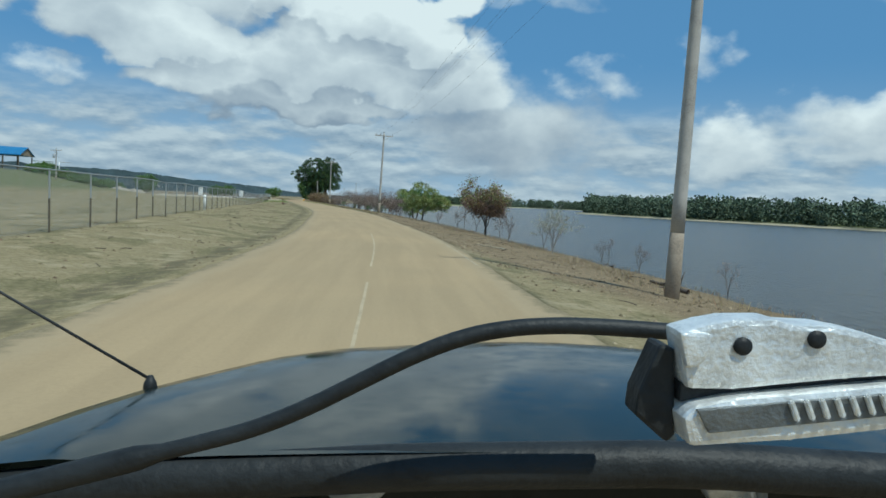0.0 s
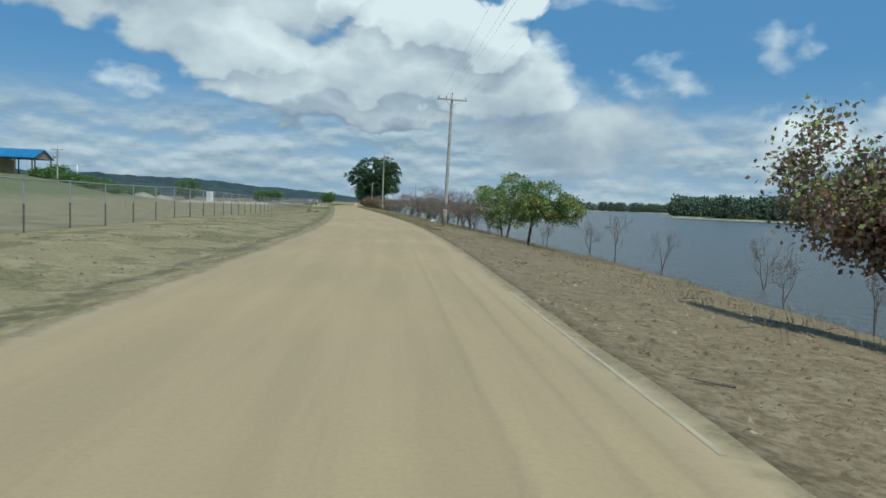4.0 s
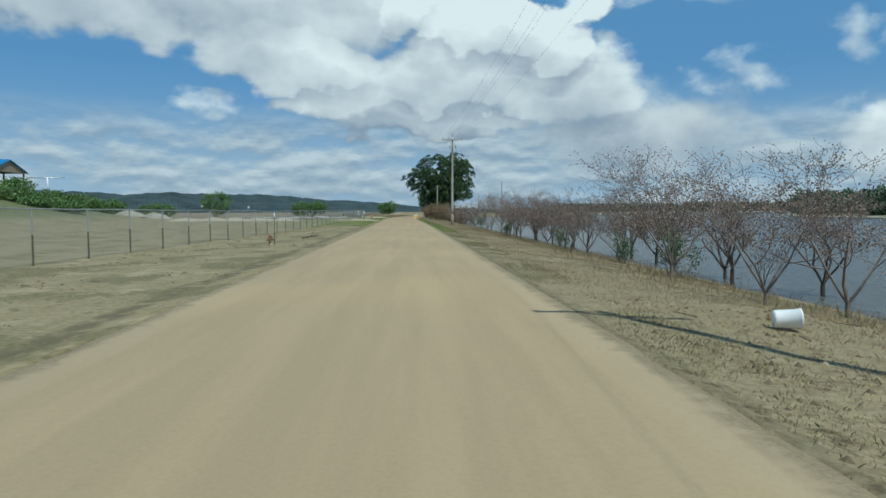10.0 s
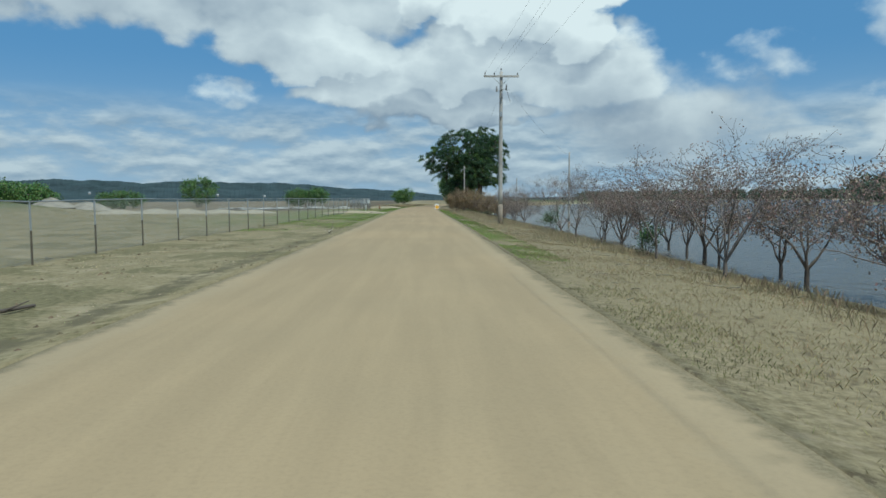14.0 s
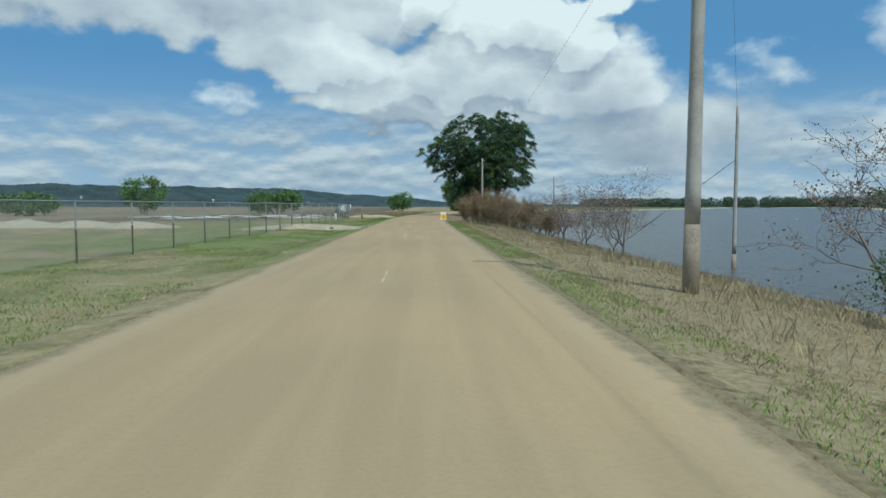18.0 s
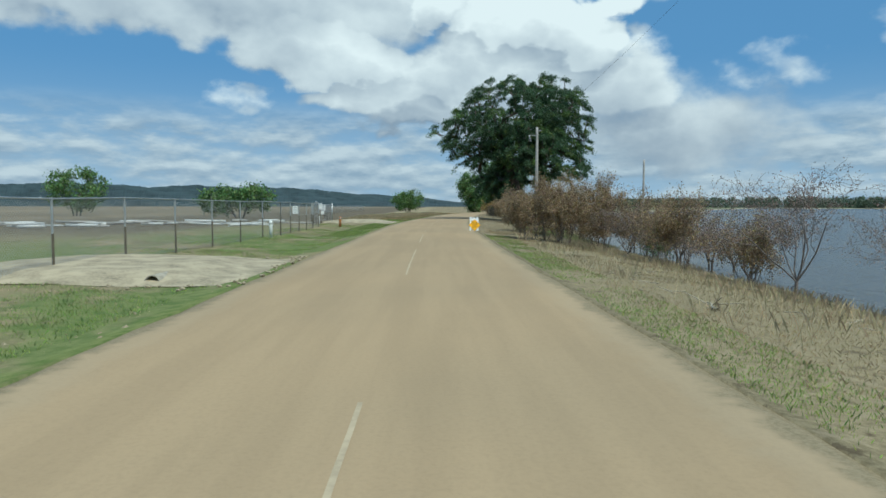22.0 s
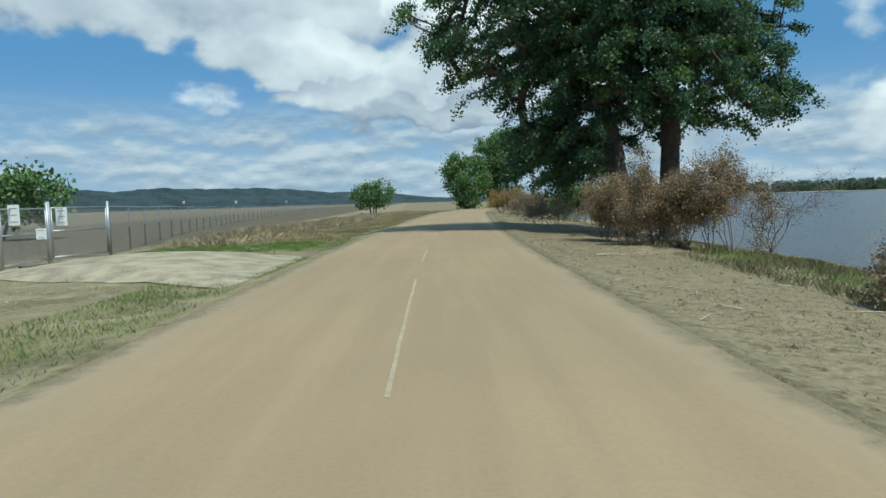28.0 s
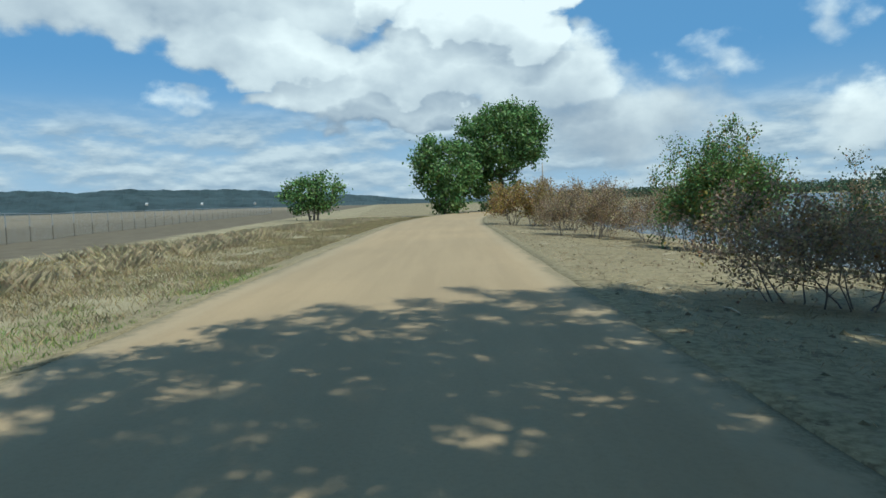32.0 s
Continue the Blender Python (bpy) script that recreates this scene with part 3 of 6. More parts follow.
# the great cottonwood on the bank
COTTON = [(-2.0, 1.0, 13.0, 6.4, 5.5, 4.6), (1.8, 1.5, 13.6, 4.6, 5.0, 4.4), (-6.2, 1.0, 11.0, 4.2, 4.2, 3.5), (-10.2, 0.5, 11.2, 2.2, 2.0, 1.4), (-8.0, 0.5, 9.2, 2.4, 2.4, 2.0),
          (4.4, 1.5, 11.9, 3.0, 3.6, 4.2), (5.6, 1.0, 9.3, 2.2, 2.6, 1.8), (0.0, -2.2, 9.2, 4.2, 3.0, 3.4), (3.0, -1.0, 7.8, 3.2, 3.0, 2.4), (-2.0, 4.5, 6.8, 3.5, 3.0, 3.4), (1.5, 5.0, 7.8, 3.5, 3.0, 3.2), (-2.2, -0.5, 9.0, 4.0, 3.4, 3.0)]
COTTON += [(-4.4, 0.4, 6.8, 2.4, 2.6, 3.0), (-3.2, -0.4, 5.2, 1.7, 2.0, 2.2), (-4.6, 1.6, 4.4, 1.4, 2.2, 1.7), (-3.0, 3.5, 4.6, 2.2, 2.2, 2.0), (0.5, -2.4, 7.0, 2.6, 2.0, 1.8), (3.8, -1.4, 6.8, 2.4, 2.0, 1.6)] * 2
cotton = leafy_tree("tree", (11.0, 250.0), COTTON, 1200, 225, 0.14, 0.17, 0.50, M_LEAF_DARK, M_BARK, 11, ((-0.9, 0, 0), (1.2, 0.6, 0)), 8, mat2=M_LEAF_MID, share=0.22, spray=1.0)
tagged(cotton, "very large dark green cottonwood with two trunks on the bank", "tree", "trees by the road")
for at, balls, clumps, seed in (((9.2, 338), [(0.3, 0, 5.6, 4.0, 3.6, 3.6), (-1.6, 0, 7.2, 2.0, 2.2, 2.4), (0.8, 0, 2.6, 2.6, 2.6, 2.2)], 190, 12),
                                ((17.6, 344), [(-1.0, 0, 9.6, 5.0, 5.0, 5.0), (1.5, 0, 10.4, 4.6, 4.6, 4.2), (-3.6, 0, 5.8, 3.0, 3.2, 3.4), (4.6, 0, 8.4, 1.4, 1.8, 3.0), (-0.5, 0, 3.0, 3.6, 3.2, 2.8)], 400, 13)):
    t = leafy_tree("tree", at, balls, clumps, 60, 0.36, 0.5, 0.36, M_BUSH, M_BARK, seed, sides=6)
    tagged(t, "tall green leafy tree standing beside the road bend", "tree", "trees by the road")

def vase(rng, height, spread, stems, trunk, girth, forks=0.5):
    """Limbs that fan out of one short trunk (or the ground) and fork upwards: segments and twig points."""
    segs, ends = [], []

    def grow(p, d, length, r, level):
        steps = 4 if level < 2 else 3
        for i in range(steps):
            d = d + rng.normal(size=3) * (0.16 + 0.05 * level) + np.array([0, 0, 0.10])
            d = d / np.linalg.norm(d)
            q = p + d * length / steps
            r2 = r * (0.86 if i < steps - 1 else 0.7)
            segs.append((p, q, r, r2))
            p, r = q, r2
            if level >= 2:
                ends.append(p)
            if level < 3 and i > 0:
                for _ in range(2 if level and rng.uniform() < forks else 1):
                    side = np.cross(d, rng.normal(size=3))
                    side /= np.linalg.norm(side)
                    grow(p, d * 0.72 + side * rng.uniform(0.5, 0.85), length * rng.uniform(0.5, 0.72), r * 0.62, level + 1)

    foot = np.array([0, 0, trunk])
    if trunk > 0.05:
        segs.append((np.array([0, 0, -0.25]), foot, girth, girth * 0.82))
    for k in range(stems):
        a = k * 6.283 / stems + rng.uniform(-0.5, 0.5)
        out = np.array([math.cos(a), math.sin(a), 0.0])
        lean = rng.uniform(0.15, 0.75) if stems > 1 else 0.1
        base = foot if trunk > 0.05 else out * rng.uniform(0.02, 0.16) * spread + np.array([0, 0, -0.2])
        d = out * lean + np.array([0, 0, 1.0])
        grow(base, d / np.linalg.norm(d), height * rng.uniform(0.42, 0.6), girth / math.sqrt(stems) * 1.15, 0)
    E = np.array(ends)
    k = np.array([spread / max(1e-3, np.percentile(np.hypot(E[:, 0], E[:, 1]), 94))] * 2 + [height / E[:, 2].max()])
    k[:2] = np.clip(k[:2], 0.6, 2.2)
    segs = [(p * k, q * k, max(a, 0.0045), max(b, 0.004)) for p, q, a, b in segs]
    return segs, E * k


# fresh green trees on the slope
for at, balls, clumps, seed, stem in (((9.6, 64.6), [(-1.3, 0, 2.9, 1.4, 1.6, 1.5), (0.5, 0, 3.6, 1.4, 1.5, 1.5), (1.7, 0, 2.6, 1.2, 1.4, 1.3), (0, 0, 1.7, 1.8, 1.6, 1.0)], 210, 21, ((0, 0, 0), (-0.3, 0.2, 0))),
                                      ((7.2, 50.2), [(-0.3, 0, 2.7, 1.1, 1.3, 1.1), (1.0, 0, 2.6, 1.2, 1.4, 1.1), (2.2, 0, 2.1, 0.9, 1.1, 0.8), (0.6, 0, 2.0, 1.6, 1.4, 0.7)], 170, 22, ((0, 0, 0),))):
    t = leafy_tree("tree", at, balls, clumps, 95, 0.10, 0.13, 0.09, M_LEAF_GREEN, M_BARK, seed, stem, mat2=M_BUSH, share=0.25, spray=0.42)
    tagged(t, "young fresh green tree with a leaning trunk above flood water", "tree", "trees by the road")
red = empty("tree", 5.6, 22.0, float(ground_z(5.6, 22.0)))
rng_r = np.random.default_rng(23)
segs_r, ends_r = vase(rng_r, 3.95, 1.65, 6, 0.7, 0.10, 0.7)
mesh_object("trunk", *tubes(segs_r, 6), M_BARK, red, True)
high = ends_r[ends_r[:, 2] > 1.25]
for mat_r, count, lift in ((M_LEAF_RED, 15000, 0.0), (M_LEAF_BROWN, 3000, 0.0), (M_LEAF_GOLD, 1300, 0.5), (M_LEAF_GREEN, 3600, 0.9)):
    some = high[high[:, 2] > 1.5 + lift]
    c_r = some[rng_r.integers(0, len(some), count)] + rng_r.normal(size=(count, 3)) * 0.19
    mesh_object("crown", *leaf_quads(c_r, 0.10, rng_r), mat_r, red)
tagged(red, "small tree with withered red and yellow leaves on the slope", "tree", "trees by the road")


def bare_tree(kind, seed, height, spread, stems, trunk, leaves, mat, bark, leaf=0.07, forks=0.5, girth=0.055):
    """A half-dead orchard tree: forking limbs, many twigs and a few withered leaves."""
    rng = np.random.default_rng(seed)
    ob = new("bare_tree")
    segs, ends = vase(rng, height, spread, stems, trunk, girth * height / 3.5, forks)
    V, F = tubes(segs, 4)
    mesh_object("trunk", V, F, bark, ob, True)
    c = ends[rng.integers(0, len(ends), leaves)] + rng.normal(size=(leaves, 3)) * 0.09
    V, F = leaf_quads(c, leaf, rng, 0.8)
    mesh_object("crown", V, F, mat, ob)
    tagged(ob, kind, "tree", "half-dead trees along the flood")
    return ob


KINDS = [bare_tree("half-dead orchard tree with reddish withered leaves above the flood", 40 + k, 3.5, 1.85, (4, 5, 3)[k % 3], 0.75, 1700, M_LEAF_RED, M_BARK, forks=0.7, girth=0.08) for k in range(5)]
SPARSE = [bare_tree("bare forking tree with few dry leaves beside flood water", 60 + k, 3.8, 2.3, (4, 5, 4)[k % 3], 0.3, 1700, M_LEAF_RED, M_BARK_PALE, leaf=0.05, forks=0.95) for k in range(4)]
THIN = [bare_tree("leafless sapling standing in shallow flood water", 80 + k, 2.6, 0.8, 2 + k % 2, 0.3, 110, M_LEAF_RED, M_BARK_PALE) for k in range(3)]


def plant(ob, x, y, s, first):
    m = pose(x, y, float(ground_z(x, y)) if ground_z(x, y) > WATER - 0.6 else WATER - 0.6, 0, 0, random.uniform(0, 360)) @ Matrix.Scale(s, 4)
    if first:
        ob.matrix_world = m
        return ob
    t = copy_thing(ob, m)
    t.matrix_world = m
    return t


pale = bare_tree("pale grey-green sapling with small leaves on the slope", 71, 2.5, 1.15, 5, 0.2, 1500, material("pale_leaf", (0.34, 0.35, 0.24), 0.6, 0.25, 0.9, 8, 0, island=0.7, thin=0.2), M_WOOD, 0.05)
plant(pale, 4.3, 7.0, 1.0, True)
random.seed(5)
used = set()


def plant_one(kinds, x, y, s):
    k = random.randrange(len(kinds))
    ob = kinds[k]
    first = ob.name not in used
    used.add(ob.name)
    plant(ob, x, y, s, first)


WIDE = [bare_tree("wide spreading bare tree with dark limbs above the flood", 90 + k, 4.3, 2.9, (5, 6)[k % 2], 0.5, 2600, M_LEAF_RED, M_BARK_PALE, leaf=0.05, forks=1.0) for k in range(3)]
for x, y, sc in ((7.9, 85.9, 1.0), (9.8, 97.4, 0.95), (9.0, 120.2, 1.02), (9.1, 126.6, 0.95), (9.5, 142.7, 1.08), (10.4, 171.0, 1.15), (10.4, 179.2, 1.05), (10.4, 188.5, 0.95)):
    plant_one(WIDE, x, y, sc)
for x, y, sc in ((7.3, 79.2, 0.9), (9.9, 103.0, 1.05), (9.8, 113.5, 1.12), (9.9, 134.0, 1.05), (9.9, 149.4, 1.15), (10.7, 192.3, 0.95), (9.8, 80.2, 1.1), (10.2, 108.0, 0.9), (10.0, 138.4, 0.95),
                 (11.0, 175.0, 0.9), (11.2, 184.0, 0.85), (10.5, 197.5, 0.85), (12.0, 240.6, 0.9), (12.6, 264.0, 0.65), (8.2, 198.6, 0.75)):
    plant_one(SPARSE, x, y, sc)

# the thicket of half-dead trees behind them
for i in range(22):
    plant_one(KINDS, 11.9 + random.uniform(-1.0, 1.6), 87 + i * 2.8 + random.uniform(-1, 1), random.uniform(0.98, 1.22))
for i in range(14):
    plant_one(KINDS, 11.2 + random.uniform(-0.9, 1.6), 195 + i * 1.4 + random.uniform(-0.8, 0.8), random.uniform(0.6, 0.85))
for x, y, s in ((12.4, 54.0, 1.0), (11.4, 47.6, 1.05), (10.6, 40.5, 0.8), (12.5, 36.0, 0.9), (11.6, 60.5, 0.9), (9.8, 31.0, 0.8), (9.0, 26.5, 0.8), (8.2, 17.5, 0.7), (10.4, 21.0, 0.7),
                (9.6, 12.0, 0.6), (11.6, 15.0, 0.6), (9.3, 70.0, 0.9), (10.8, 72.5, 0.9), (6.2, 2.0, 0.55), (5.4, -5.0, 0.5), (12.0, 88.0, 0.9), (13.0, 66.0, 0.8)):
    plant_one(THIN, x, y, s)


def shrub(name, at, balls, clumps, per, leaf, mat, seed, label, spread=0.2, mat2=None, share=0.3, thick=0.03):
    """Thin stems fanning out of the ground, leafed on their outer twigs; large bushes get a full crown as well."""
    rng = np.random.default_rng(seed + 500)
    x, y = at
    if spread > 0.3:
        ob = leafy_tree(name, at, balls, clumps, per, leaf, spread, thick, mat, M_BARK_PALE, seed, ((0, 0, 0), (0.4, 0.2, 0), (-0.4, -0.1, 0)), 4, mat2=mat2, share=share)
        tagged(ob, label, "shrub", "shrubs by the road")
        return ob
    ob = empty(name, x, y, float(ground_z(x, y)))
    segs, ends = [], []
    for bx, by, bz, rx, ry, rz in balls:
        for k in range(max(1, round(rx / 0.75))):
            off = np.array([bx + rng.normal() * rx * 0.35, by + rng.normal() * ry * 0.35, 0])
            sg, en = vase(rng, (bz + rz) * rng.uniform(0.82, 1.04), rx * rng.uniform(0.7, 0.95), 5, 0.0, 0.035)
            segs += [(p + off, q + off, a, b) for p, q, a, b in sg]
            ends.append(en + off)
    ends = np.concatenate(ends)
    V, F = tubes(segs, 4)
    mesh_object("branching", V, F, M_BARK_PALE, ob, True)
    pick = ends[rng.integers(0, len(ends), clumps * per)]
    low = np.clip(pick[:, 2:] / 0.9, 0.45, 1.0)
    c = pick + rng.normal(size=pick.shape) * 0.11
    c = c[rng.uniform(size=len(c)) < low[:, 0]]
    some = rng.uniform(size=len(c)) < (share if mat2 is not None else 0)
    for m, sel in ((mat, ~some), (mat2, some)):
        if sel.any():
            V, F = leaf_quads(c[sel], leaf, rng)
            mesh_object("foliage", V, F, m, ob)
    tagged(ob, label, "shrub", "shrubs by the road")
    return ob


BROWN = "withered brown shrub with dense dry leaves on the bank"
for at, balls, clumps, seed in (
    ((5.4, 203.8), [(-0.3, 0, 2.3, 1.2, 1.3, 1.5), (0.7, 0, 2.6, 1.2, 1.4, 1.5), (1.2, 0, 1.9, 0.8, 1.0, 1.3), (0.2, 0, 2.2, 1.1, 1.2, 1.5)], 380, 31),
    ((7.3, 201.2), [(0, 0, 2.2, 0.9, 0.9, 1.5), (0.2, 0, 2.7, 0.8, 0.8, 1.0)], 170, 32),
    ((9.2, 194.6), [(0, 0, 2.0, 1.2, 1.1, 1.5)], 110, 33),
    ((6.4, 213.0), [(0, 0, 1.6, 1.5, 1.6, 1.2)], 90, 34),
    ((7.4, 228.0), [(0, 0, 0.9, 0.9, 0.9, 0.7)], 40, 35),
    ((8.4, 239.6), [(-0.6, 0, 1.9, 1.5, 1.5, 1.4), (0.8, 0, 2.0, 1.4, 1.5, 1.4)], 300, 37),
    ((12.3, 283.0), [(-1, 0, 1.6, 2.0, 2.2, 1.3), (1.4, 0, 1.7, 1.8, 2.0, 1.3)], 190, 39), ((11.6, 288.6), [(0, 0, 1.5, 1.9, 1.9, 1.3)], 110, 81), ((10.8, 279.6), [(0, 0, 1.3, 1.6, 1.6, 1.1)], 90, 82),
    ((8.0, 262.0), [(0, 0, 1.2, 1.8, 1.8, 0.9)], 80, 45),
    ((7.4, 243.2), [(0, 0, 1.6, 1.4, 1.4, 1.2)], 170, 70), ((8.3, 241.4), [(0, 0, 1.5, 1.3, 1.3, 1.2)], 150, 69), ((9.5, 246.2), [(-0.5, 0, 1.9, 1.5, 1.4, 1.4), (0.9, 0, 1.8, 1.2, 1.3, 1.3)], 270, 80), ((9.6, 199.5), [(0, 0, 2.2, 1.2, 1.2, 1.2)], 90, 62), ((9.9, 190.0), [(0, 0, 1.7, 1.3, 1.2, 1.0)], 60, 64), ((9.0, 209.5), [(0, 0, 2.2, 1.4, 1.4, 1.3)], 110, 65), ((10.4, 214.0), [(0, 0, 2.0, 1.6, 1.5, 1.3)], 100, 66), ((6.1, 216.9), [(-0.3, 0, 2.1, 1.2, 1.3, 1.4), (0.7, 0, 1.8, 1.1, 1.2, 1.2)], 200, 67), ((7.9, 214.6), [(0, 0, 2.0, 1.2, 1.3, 1.3)], 120, 68),
):
    shrub("shrub", at, balls, clumps, 150, 0.056, M_LEAF_BROWN, seed, BROWN, mat2=M_LEAF_GOLD, share=0.08)
shrub("shrub", (10.6, 294.6), [(-0.8, 0, 1.8, 1.9, 1.9, 1.5), (1.2, 0, 1.7, 1.6, 1.7, 1.4)], 190, 80, 0.10, M_LEAF_GOLD, 46, "golden yellow shrub beside the silted road", mat2=M_LEAF_BROWN, share=0.15)
shrub("shrub", (12.6, 273.6), [(-0.3, 0, 2.4, 1.5, 1.5, 1.5), (0.2, 0, 3.7, 1.2, 1.2, 1.1), (0.8, 0, 1.8, 1.7, 1.5, 1.2), (-0.6, 0, 2.6, 1.4, 1.4, 1.3)], 230, 190, 0.085, M_BUSH, 47, "dense green shrub near the water beyond the cottonwood", mat2=M_LEAF_GOLD, share=0.12)
shrub("shrub", (15.0, 270.0), [(0, 0, 2.0, 1.7, 1.6, 1.5)], 160, 80, 0.07, M_LEAF_DARK, 48, "dark half-leafless shrub at the water's edge", mat2=M_LEAF_BROWN, share=0.4)
for at, hgt, seed in (((8.6, 87.2), 1.0, 131), ((9.6, 95.0), 0.8, 132), ((9.4, 127.6), 1.0, 133), ((9.0, 147.4), 1.2, 134), ((9.3, 107.0), 0.7, 135), ((9.8, 197.0), 1.0, 136)):
    shrub("shrub", at, [(0, 0, hgt * 1.1, hgt * 0.7, hgt * 0.7, hgt * 0.8)], 40, 30, 0.07, M_LEAF_DARK, seed, "small leafy green shrub below half-dead trees", mat2=M_BUSH, share=0.5)
for at, balls, clumps, seed in (((-6.8, 336), [(-1.3, 0, 2.8, 2.4, 2.4, 2.0), (1.3, 0, 3.3, 2.3, 2.3, 2.1)], 130, 51), ((-26.8, 262), [(-2.6, 0, 2.4, 2.6, 2.4, 1.7), (1.6, 0, 2.7, 3.0, 2.6, 1.7)], 150, 52),
                                ((-58, 280), [(0, 0, 4.4, 4.6, 4.2, 3.4)], 150, 53), ((-92, 240), [(0, 0, 2.6, 6.5, 3, 2.4)], 130, 54), ((-80, 243), [(0, 0, 2.6, 6, 3, 2.4)], 120, 55), ((-86, 246), [(0, 0, 3.2, 6, 3, 2.8)], 150, 57), ((-66, 252), [(0, 0, 2.0, 5, 3, 1.8)], 100, 58), ((-105, 238), [(0, 0, 3, 6.5, 3, 2.8)], 120, 56), ((-56.5, 200), [(0, 0, 1.4, 3.0, 2, 1.4)], 90, 76), ((-61.5, 199), [(0, 0, 1.6, 3.2, 2, 1.5)], 90, 77), ((-66.5, 198), [(0, 0, 1.6, 3.2, 2, 1.5)], 90, 78), ((-72, 197), [(0, 0, 1.4, 3.2, 2, 1.4)], 80, 79), ((-58, 178), [(0, 0, 0.8, 2.8, 2, 0.9)], 60, 72), ((-63.5, 180), [(0, 0, 1.0, 3.2, 2, 1.0)], 70, 73), ((-70, 183), [(0, 0, 1.0, 3.4, 2, 1.1)], 70, 74), ((-53, 177), [(0, 0, 0.8, 2.4, 2, 0.8)], 50, 75)):
    shrub("bush", at, balls, clumps, 42, 0.3, M_BUSH, seed, "rounded green bush in the flooded field", spread=0.42, thick=0.12)


# ---- distance: woods and hills ----
def build_woods():
    rng = np.random.default_rng(7)
    cs, hs = [], []
    for i in range(1500):
        y = rng.uniform(-150, 420) if i < 1000 else rng.uniform(420, 1900)
        d = rng.uniform(4, 40) if i < 1000 else rng.uniform(5, 90)
        cs.append((np.interp(y, SHORE_Y, SHORE_X) + d, y))
        hs.append((rng.uniform(7.0, 11.5) if y < 420 else rng.uniform(9, 15)))
    for i in range(420):
        f = rng.uniform(0, 1)
        cs.append((630 - 340 * f, 1000 + 320 * f + rng.uniform(20, 120)))
        hs.append(rng.uniform(11, 17))
    for dx, dy in ((0, 0), (9, 4), (-8, 3), (3, 9), (15, 8)):
        cs.append((566 + dx, 985 + dy))
        hs.append(rng.uniform(22, 28))
    C, H = np.array(cs), np.array(hs)
    per = 130
    d = rng.normal(size=(len(C), per, 3))
    d /= np.linalg.norm(d, axis=2, keepdims=True)
    R = np.stack([H * 0.36, H * 0.36, H * 0.5], -1)
    P = np.stack([C[:, 0], C[:, 1], H * 0.5 - 0.6], -1)[:, None] + d * R[:, None] * rng.uniform(0.7, 1.05, (len(C), per, 1))
    P[:, :, 2] = np.maximum(P[:, :, 2], -0.3)
    size = np.repeat(H * 0.12, per)
    V, F = leaf_quads(P.reshape(-1, 3), size[:, None], rng, 0.0)
    ob = mesh_object("woods", V, F, M_WOODS)
    tagged(ob, "dark green belt of dense woods on the far shore", "woods", kind="stuff")


